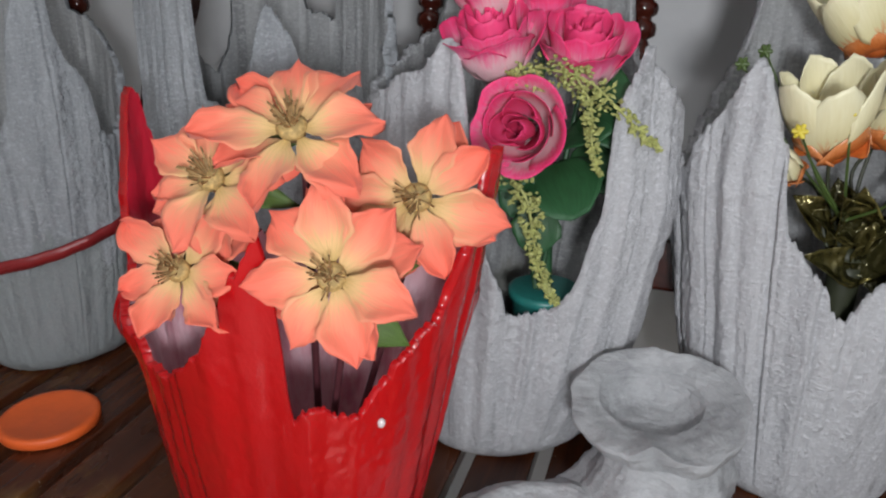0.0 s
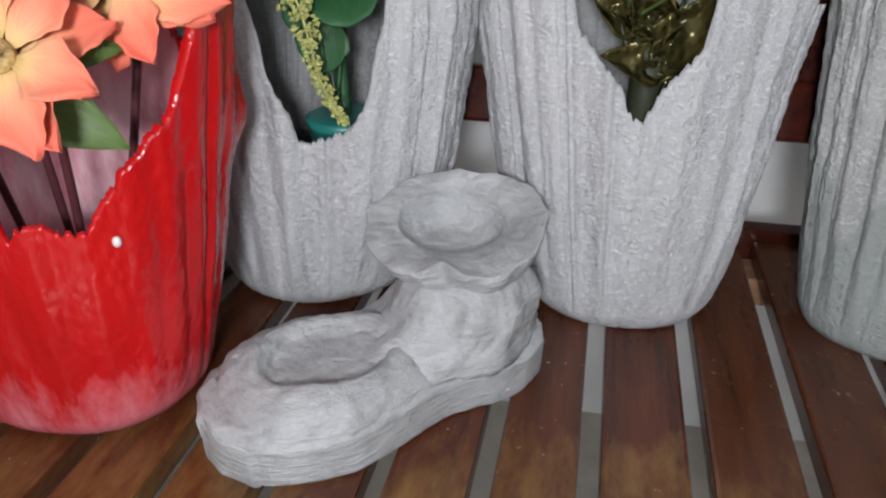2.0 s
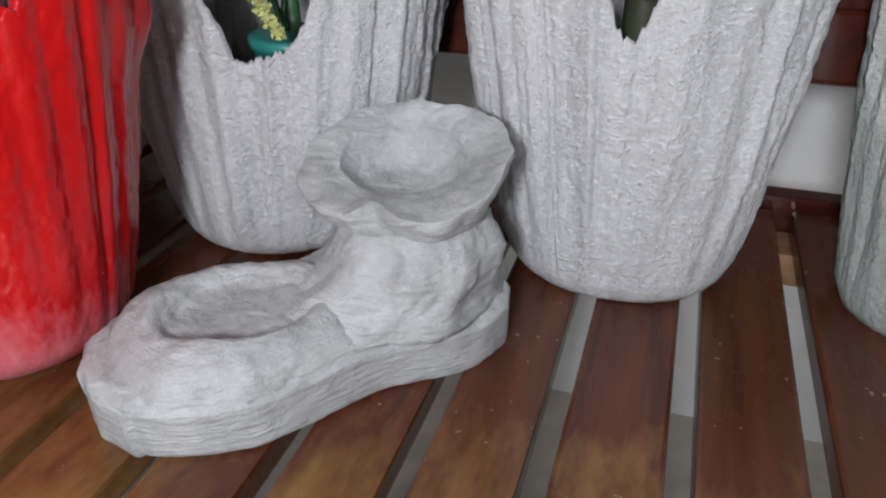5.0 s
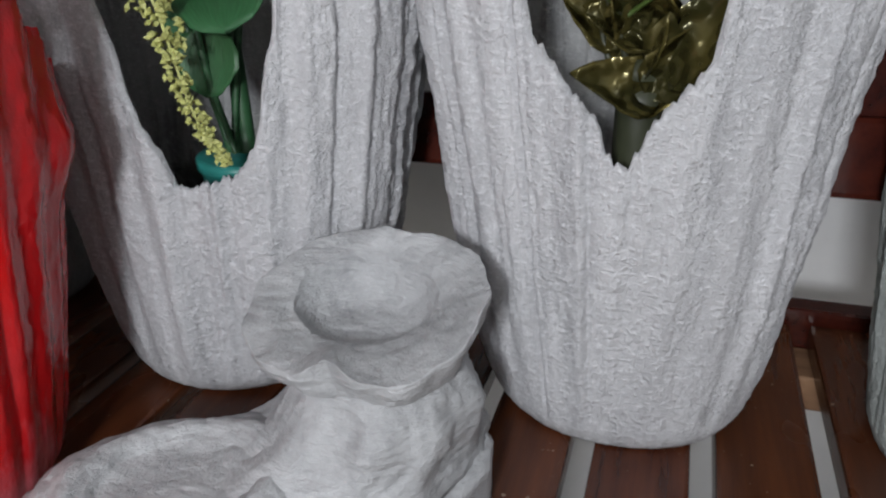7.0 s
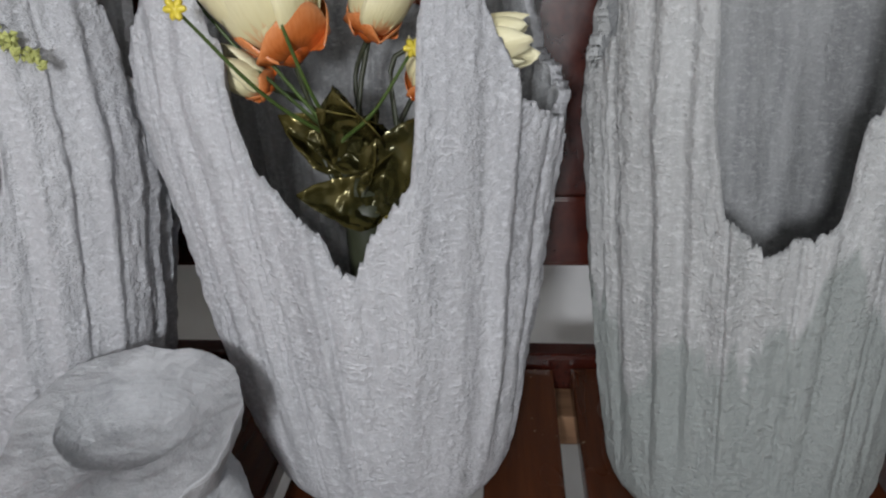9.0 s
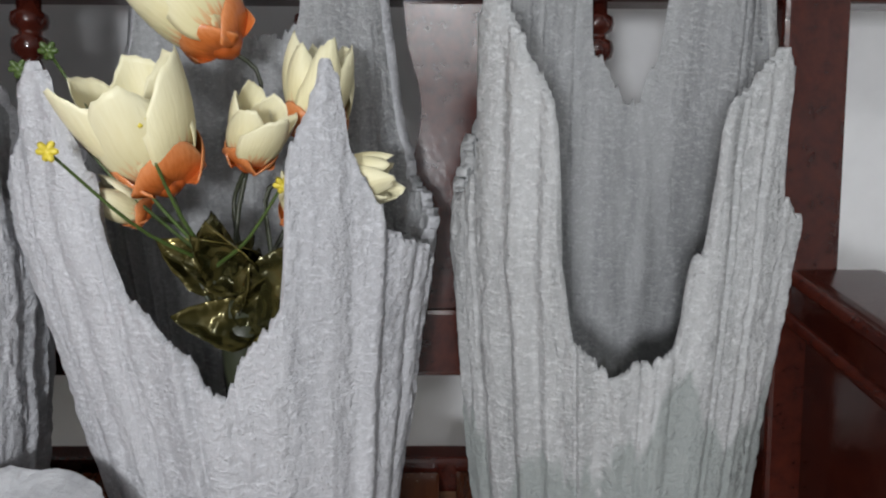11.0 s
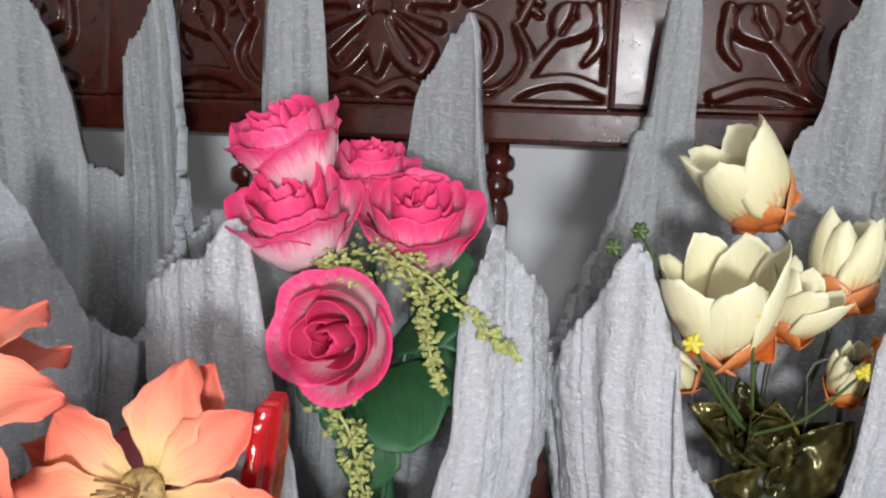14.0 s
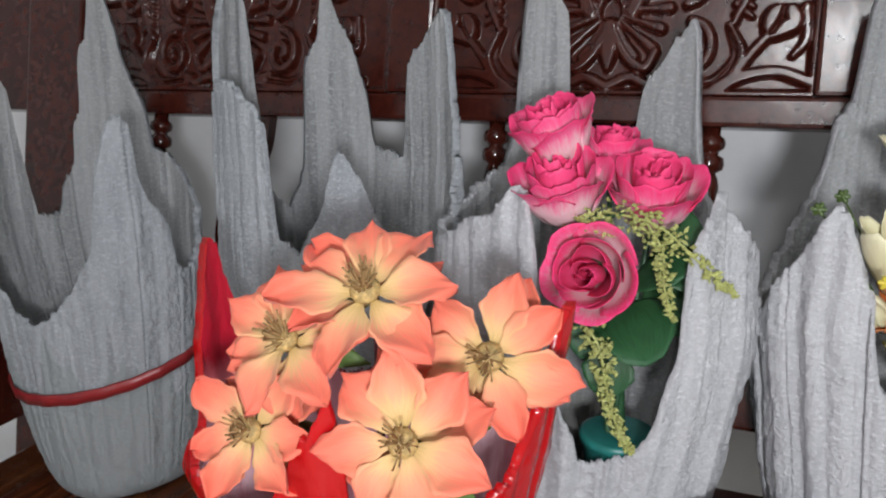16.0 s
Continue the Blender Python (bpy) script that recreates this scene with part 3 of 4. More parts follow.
def cloth_pot(name, label, base, top, z_top, belly, rim, mats, seed, flutes=26, depth=0.0045, category="flower pot", wall=0.006, hug=True, rough_cloth=1.0, lips=()):
    """A draped pot: base and top ellipses (x, y, rx, ry), how it swells between them, and its torn rim as (degrees, height) pairs."""
    rng = np.random.default_rng(seed)
    nt, nz = 700, 92
    th = np.linspace(0, 2 * np.pi, nt, endpoint=False)
    ang, hgt = zip(*sorted(rim))
    height = np.interp(np.degrees(th), ang, hgt, period=360)
    kernel = np.exp(-(np.arange(-6, 7) / 2.0) ** 2)
    height = np.convolve(np.concatenate([height[-6:], height, height[:6]]), kernel / kernel.sum(), "valid")
    fray = sum(rng.uniform(0.3, 1) * np.sin(th * k + rng.uniform(0, 6.3)) for k in (29, 43, 61, 83, 107, 131, 173, 211)) * 0.0011 + rng.uniform(-0.0008, 0.0008, nt) * rough_cloth
    height = height + fray
    fold = np.zeros(nt)
    for k in range(flutes):
        c, w, a = rng.uniform(0, 2 * np.pi), rng.uniform(0.03, 0.085), rng.uniform(0.35, 1.0) * rng.choice([-1.0, 1.0], p=[0.45, 0.55])
        d = np.angle(np.exp(1j * (th - c)))
        fold += a * np.exp(-(d / w) ** 2)
    for k in range(flutes if rough_cloth > 0.5 else 0):
        # narrow creases pressed between the pleats
        c, w, a = rng.uniform(0, 2 * np.pi), rng.uniform(0.010, 0.020), rng.uniform(0.25, 0.65)
        fold -= a * np.exp(-(np.angle(np.exp(1j * (th - c))) / w) ** 2)
    fold += 0.3 * np.sin(th * 27 + rng.uniform(0, 6) + 1.5 * np.sin(3 * th))
    wob = rng.uniform(0, 6.3, 4)

    def cloth_noise(cells_t, cells_z):
        grid = rng.uniform(-1, 1, (cells_t, cells_z))

        def sample(z):
            a, b = th / (2 * np.pi) * cells_t, np.clip((z - SEAT) / 0.6, 0, 0.999) * (cells_z - 1)
            i, j = a.astype(int) % cells_t, b.astype(int)
            u, v = a - np.floor(a), b - np.floor(b)
            i2, j2 = (i + 1) % cells_t, np.minimum(j + 1, cells_z - 1)
            return (grid[i, j] * (1 - u) + grid[i2, j] * u) * (1 - v) + (grid[i, j2] * (1 - u) + grid[i2, j2] * u) * v
        return sample
    crust, ridges, dents = cloth_noise(180, 130), cloth_noise(140, 5), cloth_noise(24, 14)

    def ring(u, inset):
        z = SEAT + u * (height - SEAT)
        s = np.clip((z - SEAT) / (z_top - SEAT), 0, 1) ** belly
        cx, cy, rx, ry = (b + (t - b) * s for b, t in zip(base, top))
        grow = np.clip((z - SEAT - 0.004) / 0.07, 0.0, 1.0) * (0.7 + 0.3 * s) * (1 - 0.45 * np.clip((z - 0.68) / 0.12, 0, 1))
        r = 1.0 + (fold * depth * grow + (0.0010 * crust(z) + (0.0011 - 0.0006 * np.clip((z - 0.66) / 0.1, 0, 1)) * ridges(z) + 0.0007 * dents(z)) * (0.35 + 0.65 * grow) * rough_cloth - inset + 0.0004 * np.sin(z * 60 + wob[0] + 2 * np.sin(th * 5)) + 0.002 * np.sin(th * 3 + z * 14 + wob[1])) / np.sqrt(rx * ry)
        r = r - np.exp(-((z - SEAT) / 0.010) ** 2) * 0.055
        over = np.clip(z - z_top, 0, 1)
        r = r - over * 0.10
        for deg, zc, out in lips:
            r = r + out / np.sqrt(rx * ry) * np.exp(-(np.angle(np.exp(1j * (th - np.radians(deg)))) / 0.22) ** 2 - ((z - zc) / 0.022) ** 2)
        y = cy + ry * r * np.sin(th)
        # the back of the pot leans flat against the backrest
        limit = 1.0 + (np.maximum(z, 0.545) - 0.83) * RECLINE - 0.011 - inset + np.maximum(0.545 - z, 0) + 1.1 * depth * (fold - 1.0)
        y = np.where(y > limit - 0.01, limit - 0.01 * np.exp(-np.clip(y - limit + 0.01, 0, 1) / 0.01), y) if hug else y
        return np.stack([cx + rx * r * np.cos(th), y, np.maximum(z, SEAT + 0.001)], 1)
    us = np.linspace(0, 1, nz) ** 0.9
    outer = [ring(u, 0.0) for u in us]
    inner = [ring(u, wall) for u in us]
    for p in inner:
        p[:, 2] = np.maximum(p[:, 2], SEAT + 0.012)
    verts = np.concatenate(outer + inner)
    origin = np.array([base[0], base[1], SEAT])
    verts = np.concatenate([verts - origin, [[0, 0, 0.001], [0, 0, 0.012]]])
    faces, index = [], []
    k = np.arange(nt)
    k2 = (k + 1) % nt
    for j in range(nz - 1):
        a = j * nt
        faces += list(zip(a + k, a + k2, a + nt + k2, a + nt + k))
        index += [0] * nt
        a = (nz + j) * nt
        faces += list(zip(a + k2, a + k, a + nt + k, a + nt + k2))
        index += [1] * nt
    a, b = (nz - 1) * nt, (2 * nz - 1) * nt
    faces += list(zip(a + k, a + k2, b + k2, b + k))
    index += [0] * nt
    nv = len(verts)
    faces += [(nv - 2, int(y), int(x)) for x, y in zip(k, k2)]
    index += [0] * nt
    faces += [(nv - 1, int(nz * nt + x), int(nz * nt + y)) for x, y in zip(k, k2)]
    index += [1] * nt
    ob = thing(name, label, category, origin, "draped cloth pots")
    pick = np.array(index)
    faces = np.array([f if len(f) == 4 else (*f, -1) for f in faces])
    for k, piece, piece_label in ((0, "outer_shell", ""), (1, "inner_lining", "rough inner face")):
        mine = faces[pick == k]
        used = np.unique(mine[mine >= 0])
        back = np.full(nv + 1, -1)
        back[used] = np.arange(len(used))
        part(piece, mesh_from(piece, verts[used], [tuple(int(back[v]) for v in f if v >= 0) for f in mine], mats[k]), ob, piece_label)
    return ob


POT_A = ((-0.654, 0.88, 0.074, 0.079), (-0.662, 0.869, 0.13, 0.0936), 0.7, 0.48)
POT_E = ((-0.4, 0.9, 0.083, 0.078), (-0.362, 0.885, 0.124, 0.085), 0.7, 0.75)
POT_B = ((-0.136, 0.891, 0.0725, 0.074), (-0.119, 0.8766, 0.1365, 0.0938), 0.68, 0.47)
POT_C = ((0.142, 0.905, 0.075, 0.074), (0.1335, 0.8885, 0.126, 0.0867), 0.7, 0.66)
POT_D = ((0.383, 0.899, 0.0875, 0.077), (0.3755, 0.8905, 0.107, 0.0776), 0.68, 1.0)
POT_R = ((-0.245, 0.6905, 0.081, 0.072), (-0.231, 0.682, 0.1356, 0.11), 0.74, 0.63)

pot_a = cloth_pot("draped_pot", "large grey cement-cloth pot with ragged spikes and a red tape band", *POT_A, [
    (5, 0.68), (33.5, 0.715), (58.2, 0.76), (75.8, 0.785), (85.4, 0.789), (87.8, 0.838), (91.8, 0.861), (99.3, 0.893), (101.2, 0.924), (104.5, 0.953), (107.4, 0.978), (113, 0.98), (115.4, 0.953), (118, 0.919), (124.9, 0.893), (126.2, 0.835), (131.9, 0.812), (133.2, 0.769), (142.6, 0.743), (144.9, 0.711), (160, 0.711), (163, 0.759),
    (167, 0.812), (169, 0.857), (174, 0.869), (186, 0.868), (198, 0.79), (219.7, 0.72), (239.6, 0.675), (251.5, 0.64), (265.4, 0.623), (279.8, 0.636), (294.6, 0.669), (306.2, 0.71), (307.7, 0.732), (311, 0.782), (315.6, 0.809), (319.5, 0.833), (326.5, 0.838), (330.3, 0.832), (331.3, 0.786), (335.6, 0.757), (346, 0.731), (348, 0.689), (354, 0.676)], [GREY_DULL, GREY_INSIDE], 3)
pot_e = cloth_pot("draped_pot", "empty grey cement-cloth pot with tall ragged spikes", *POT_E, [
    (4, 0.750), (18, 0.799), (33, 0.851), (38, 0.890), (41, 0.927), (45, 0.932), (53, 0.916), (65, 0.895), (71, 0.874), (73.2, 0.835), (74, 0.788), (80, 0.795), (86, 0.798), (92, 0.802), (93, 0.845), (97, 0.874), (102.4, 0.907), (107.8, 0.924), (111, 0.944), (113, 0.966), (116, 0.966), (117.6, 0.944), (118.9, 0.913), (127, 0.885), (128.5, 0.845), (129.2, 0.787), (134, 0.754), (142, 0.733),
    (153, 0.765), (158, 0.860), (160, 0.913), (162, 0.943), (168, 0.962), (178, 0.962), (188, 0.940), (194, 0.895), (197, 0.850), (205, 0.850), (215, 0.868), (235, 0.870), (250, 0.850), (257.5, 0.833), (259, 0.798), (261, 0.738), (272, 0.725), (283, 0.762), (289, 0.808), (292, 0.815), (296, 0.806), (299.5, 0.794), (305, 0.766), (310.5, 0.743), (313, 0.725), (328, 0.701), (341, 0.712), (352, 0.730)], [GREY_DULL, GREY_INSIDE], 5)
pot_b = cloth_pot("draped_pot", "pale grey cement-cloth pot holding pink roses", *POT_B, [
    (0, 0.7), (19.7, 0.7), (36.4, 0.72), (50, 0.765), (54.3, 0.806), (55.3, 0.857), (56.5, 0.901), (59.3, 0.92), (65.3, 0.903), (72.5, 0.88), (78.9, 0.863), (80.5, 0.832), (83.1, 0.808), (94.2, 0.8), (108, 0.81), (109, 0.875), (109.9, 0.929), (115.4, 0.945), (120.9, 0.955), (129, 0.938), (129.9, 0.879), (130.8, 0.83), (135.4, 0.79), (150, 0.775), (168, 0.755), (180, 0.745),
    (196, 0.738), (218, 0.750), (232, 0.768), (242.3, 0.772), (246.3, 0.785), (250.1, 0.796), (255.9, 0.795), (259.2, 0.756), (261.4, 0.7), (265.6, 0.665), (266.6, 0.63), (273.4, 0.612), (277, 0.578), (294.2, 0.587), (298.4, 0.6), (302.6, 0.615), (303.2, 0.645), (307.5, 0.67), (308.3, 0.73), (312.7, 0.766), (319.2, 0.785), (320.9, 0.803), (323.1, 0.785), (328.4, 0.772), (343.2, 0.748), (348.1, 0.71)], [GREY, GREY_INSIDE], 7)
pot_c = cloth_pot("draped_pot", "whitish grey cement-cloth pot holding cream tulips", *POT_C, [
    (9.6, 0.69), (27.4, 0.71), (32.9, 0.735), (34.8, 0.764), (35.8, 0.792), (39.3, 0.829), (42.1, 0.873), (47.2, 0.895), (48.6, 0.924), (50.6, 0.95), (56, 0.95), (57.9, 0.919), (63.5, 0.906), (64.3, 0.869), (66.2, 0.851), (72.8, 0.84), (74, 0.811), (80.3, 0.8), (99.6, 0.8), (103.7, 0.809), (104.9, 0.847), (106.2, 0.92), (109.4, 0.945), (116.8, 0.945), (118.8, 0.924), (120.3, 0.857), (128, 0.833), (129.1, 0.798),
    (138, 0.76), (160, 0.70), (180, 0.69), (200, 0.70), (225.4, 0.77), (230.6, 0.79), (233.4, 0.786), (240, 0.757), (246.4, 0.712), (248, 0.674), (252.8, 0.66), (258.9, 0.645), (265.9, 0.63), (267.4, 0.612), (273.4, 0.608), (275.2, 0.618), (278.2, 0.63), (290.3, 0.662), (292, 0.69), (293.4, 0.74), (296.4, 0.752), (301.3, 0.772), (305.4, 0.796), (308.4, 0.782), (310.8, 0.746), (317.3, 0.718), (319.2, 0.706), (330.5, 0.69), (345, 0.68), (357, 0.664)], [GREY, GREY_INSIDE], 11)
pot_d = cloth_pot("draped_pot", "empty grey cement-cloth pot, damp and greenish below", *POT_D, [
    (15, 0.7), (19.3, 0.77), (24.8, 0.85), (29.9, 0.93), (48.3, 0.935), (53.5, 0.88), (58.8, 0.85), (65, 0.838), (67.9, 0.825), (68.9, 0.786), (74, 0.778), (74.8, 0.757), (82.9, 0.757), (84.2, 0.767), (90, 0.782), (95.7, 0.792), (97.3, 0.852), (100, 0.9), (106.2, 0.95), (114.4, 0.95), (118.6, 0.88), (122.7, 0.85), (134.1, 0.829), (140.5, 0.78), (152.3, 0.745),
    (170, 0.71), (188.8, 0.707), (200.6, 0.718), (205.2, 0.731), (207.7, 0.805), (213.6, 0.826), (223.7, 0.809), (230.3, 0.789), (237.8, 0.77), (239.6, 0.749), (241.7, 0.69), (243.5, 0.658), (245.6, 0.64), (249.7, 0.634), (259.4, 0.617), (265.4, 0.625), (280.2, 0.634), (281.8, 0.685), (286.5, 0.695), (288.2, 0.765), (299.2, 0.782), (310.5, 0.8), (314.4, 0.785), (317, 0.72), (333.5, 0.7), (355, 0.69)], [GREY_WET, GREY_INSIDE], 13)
pot_r = cloth_pot("draped_pot", "glossy red painted cloth pot with pink-white worn foot", *POT_R, [
    (3.1, 0.748), (10.4, 0.735), (14.6, 0.69), (35.1, 0.66), (62.1, 0.65), (76.2, 0.69), (106.3, 0.64), (127.2, 0.64), (134.8, 0.645), (150, 0.655), (160, 0.68), (168, 0.722), (173, 0.762), (178, 0.762), (190, 0.69), (199.4, 0.64), (225.8, 0.61),
    (232.6, 0.6), (245.1, 0.6), (263.5, 0.63), (270.3, 0.663), (280, 0.7), (283.6, 0.717), (286.6, 0.686), (288.7, 0.64), (290.2, 0.588), (295.6, 0.6), (311.4, 0.587), (314.8, 0.6), (326, 0.625), (342.3, 0.65), (349.6, 0.69), (356.9, 0.74)], [RED, RED_INSIDE], 17, 12, 0.0028, rough_cloth=0.45, lips=((32, 0.622, 0.009), (207, 0.612, 0.012)))


def surface_point(pot, degrees, z):
    base, top, z_top, belly = pot
    s = min(max((z - SEAT) / (z_top - SEAT), 0), 1) ** belly
    cx, cy, rx, ry = (b + (t - b) * s for b, t in zip(base, top))
    return Vector((cx + rx * math.cos(radians(degrees)), cy + ry * math.sin(radians(degrees)), z))


def tape_band():
    verts, faces = [], []
    n = 90
    for i in range(n):
        a = 360 * i / n
        z = 0.571 - 0.029 * math.cos(radians(a - 235))
        for dz in (-0.0065, 0.0065):
            p = surface_point(POT_A, a, z + dz)
            o = Vector((math.cos(radians(a)), math.sin(radians(a)), 0))
            for d in (0.0045, 0.0065):
                verts.append(p + o * (d + 0.001 * math.sin(a * 0.4)) - pot_a.location)
    for i in range(n):
        a, b = i * 4, ((i + 1) % n) * 4
        faces += [(a + 1, b + 1, b + 3, a + 3), (a, a + 2, b + 2, b), (a, b, b + 1, a + 1), (a + 2, a + 3, b + 3, b + 2)]
    part("tape_band", mesh_from("tape_band", verts, faces, TAPE), pot_a, "dark red tape wound round the pot")


tape_band()
drip = part("paint_drip", lathe("paint_drip", [(0.001, 0.0), (0.004, 0.0006), (0.0045, 0.002), (0.003, 0.0035), (0.0006, 0.004)], plain("white_paint", (0.75, 0.66, 0.66), 0.3), 12), pot_r, "white paint drip")
drip.matrix_basis = Matrix.Translation(surface_point(POT_R, 319, 0.582) - pot_r.location) @ facing((0.6, -0.8, 0)) @ Matrix.Diagonal((0.6, 0.8, 0.8, 1))

# ---- boot-shaped planter ----
boot = thing("boot_planter", "grey trowelled cement planter shaped like a boot with a wavy collar", "planter", (0.0, 0.73, SEAT))
TOE, HEEL = Vector((-0.066, 0.678, 0)), Vector((0.028, 0.762, 0))
AXIS = (HEEL - TOE).normalized()
SIDE = Vector((-AXIS.y, AXIS.x, 0))


def rough(v, amount, scale=60.0):
    v = Vector(v)
    coarse = Vector((noise.noise(v * scale), noise.noise(v * scale + Vector((7, 1, 3))), noise.noise(v * scale + Vector((2, 9, 4)))))
    q = v * scale * 3.3
    fine = Vector((noise.noise(q), noise.noise(q + Vector((5, 2, 8))), noise.noise(q + Vector((1, 6, 4)))))
    ridge = abs(noise.noise(Vector((v.x * 45, v.y * 45, v.z * 240))))
    return v + coarse * amount + fine * amount * 0.5 + Vector((0.5 * amount * ridge, -0.8 * amount * ridge, -0.6 * amount * ridge))


def denser(rings, times=4):
    out = []
    for a, b in zip(rings, rings[1:]):
        out += [[p.lerp(q, k / times) for p, q in zip(a, b)] for k in range(times)]
    return out + [rings[-1]]


def loft(name, rings, mat, close_top=True, amount=0.002, scale=60.0, side=1.0):
    rings = denser(rings)
    n = len(rings[0])
    verts = [rough(p, amount * (side if p.z < SEAT + 0.032 else 1.0), scale) - boot.location for ring in rings for p in ring]
    faces = []
    for j in range(len(rings) - 1):
        for k in range(n):
            a, b = j * n + k, j * n + (k + 1) % n
            faces.append((a, b, b + n, a + n))
    faces.append(tuple(reversed(range(n))))
    if close_top:
        faces.append(tuple(range((len(rings) - 1) * n, len(rings) * n)))
    return part(name, mesh_from(name, verts, faces, mat), boot)


def sole_ring(z, inset):
    s_w = [(-.076, 0), (-.071, .024), (-.056, .046), (-.025, .060), (.005, .066), (.045, .057), (.085, .047), (.12, .052), (.15, .051), (.172, .036), (.182, .018), (.185, 0)]
    lo, hi = -.076 + inset, .185 - inset
    pts = []
    for sgn in (-1, 1):
        ss = np.linspace(lo, hi, 80) if sgn < 0 else np.linspace(hi, lo, 80)
        # finer steps at the round ends
        mid = (lo + hi) / 2
        ss = mid + (hi - lo) / 2 * np.sin(np.pi / 2 * (ss - mid) / ((hi - lo) / 2))
        for s in ss:
            w = np.mean([np.interp(s + d, [a for a, _ in s_w], [b for _, b in s_w]) for d in (-.012, -.006, 0, .006, .012)]) if lo + .02 < s < hi - .02 else np.interp(s, [a for a, _ in s_w], [b for _, b in s_w])
            edge = min(s - lo, hi - s)
            w = max(w - inset, 0) * (1 if edge > 1e-6 else 0)
            p = TOE + AXIS * float(s) + SIDE * float(sgn * w)
            pts.append(Vector((p.x, p.y, SEAT + z)))
    return pts


loft("sole", [sole_ring(z, i) for z, i in ((0.0, .003), (.002, .001), (.012, .0), (.026, -.001), (.031, -.0015), (.0335, .0005), (.0365, .005), (.0395, .012), (.0405, .020))], CEMENT, True, 0.0017, 75, 0.5)


def round_rings(spec, n=130):
    rings = []
    for z, shift, ra, rb in spec:
        ring = []
        for k in range(n):
            w = 2 * math.pi * k / n
            f = 1 + 0.035 * math.sin(5 * w + z * 60) + 0.025 * math.sin(9 * w + 1.3) + 0.006 * math.sin(31 * w + 2 * math.sin(4 * w)) * (z > .05)
            p = HEEL + AXIS * (shift + ra * f * math.cos(w)) + SIDE * (rb * f * math.sin(w))
            ring.append(Vector((p.x, p.y, SEAT + z)))
        rings.append(ring)
    return rings


loft("shaft", round_rings([(.036, -.022, .080, .056), (.046, -.020, .072, .054), (.053, -.012, .062, .053), (.062, -.004, .055, .053), (.074, .0, .052, .051), (.084, .001, .047, .046), (.0905, .001, .043, .042), (.0925, .0, .041, .040)]), CEMENT, True, 0.0020, 62)
BOWL = TOE + AXIS * .014
SOLE_S, SOLE_W = (-.076, -.071, -.056, -.025, .005, .045, .085, .12), (0, .024, .046, .060, .066, .057, .047, .052)


def toe_reach(w):
    """How far the sole goes from the bowl's middle, at most to the instep."""
    r = 0.02
    while r < 0.078:
        along_s, across = .014 + r * math.cos(w), abs(r * math.sin(w))
        if along_s < -.076 or across > np.interp(along_s, SOLE_S, SOLE_W):
            break
        r += 0.0005
    return r


bowl_rings = []
for f, z in ((1.0, .0325), (.93, .0385), (.80, .0440), (.60, .0490), (.40, .0525), (.22, .0548), (.08, .0560), (-.04, .0555), (-.14, .0520), (-.22, .0490), (-.40, .0470), (-.68, .0462), (-.95, .0460)):
    ring = []
    for k in range(120):
        w = 2 * math.pi * k / 120
        rim = .046 / math.sqrt((math.cos(w) / 1.06) ** 2 + (math.sin(w) / .88) ** 2)
        r = rim + (toe_reach(w) - .001 - rim) * f if f > 0 else rim * (1 + f)
        lip = 0.0016 * math.sin(3 * w + 1) + 0.0010 * math.sin(5 * w + 0.3) if -.2 < f < .9 else 0
        p = BOWL + AXIS * (r * math.cos(w)) + SIDE * (r * math.sin(w))
        ring.append(Vector((p.x, p.y, SEAT + z + lip)))
    bowl_rings.append(ring)
loft("toe_bowl", bowl_rings, CEMENT, True, 0.0014, 80)

# the brim is high at the back, droops in front and folds in once
COLLAR, MOUTH = Vector((0.020, 0.766, 0)), Vector((0.013, 0.779, 0))
BRIM = ((0, .063, .550), (45, .060, .558), (90, .051, .561), (135, .064, .554), (165, .068, .542), (195, .066, .531), (225, .060, .525), (250, .054, .526), (265, .047, .534), (280, .050, .532), (300, .058, .526), (330, .063, .536))


def brim(w):
    d = math.degrees(w) % 360
    r = np.interp(d, [q[0] for q in BRIM], [q[1] for q in BRIM], period=360)
    z = np.interp(d, [q[0] for q in BRIM], [q[2] for q in BRIM], period=360)
    return float(r + 0.0008 * math.sin(13 * w)), float(z + 0.0006 * math.sin(11 * w + 1))


def collar_ring(kind, f):
    """neck: below the brim; under and over: between the mouth and the brim's edge; cup: inside the mouth."""
    ring = []
    for k in range(180):
        w = 2 * math.pi * k / 180
        r, z = brim(w)
        edge = COLLAR + Vector((r * math.cos(w), r * math.sin(w), z))
        mouth = MOUTH + Vector((.040 * math.cos(w), .030 * math.sin(w), .537 + .011 * math.sin(w)))
        neck = HEEL + Vector((.039 * math.cos(w), .039 * math.sin(w), .513))
        if kind == "under":
            p = neck.lerp(edge, f) + Vector((0, 0, -.0035 - .004 * math.sin(math.pi * f)))
        elif kind == "over":
            p = edge.lerp(mouth, f) + Vector((0, 0, .0015 * math.sin(math.pi * f)))
        else:
            p = MOUTH.lerp(Vector((mouth.x, mouth.y, 0)), f)
            p.z = .5175 + (mouth.z - .5175) * f ** 6
        ring.append(p)
    return ring


loft("collar", [collar_ring("under", f) for f in (0, .3, .6, .85, 1)] + [collar_ring("over", f) for f in (0, .08, .3, .6, .85, 1)] + [collar_ring("cup", f) for f in (.98, .95, .91, .86, .78, .6, .3, .05)], CEMENT, True, 0.0013, 70)

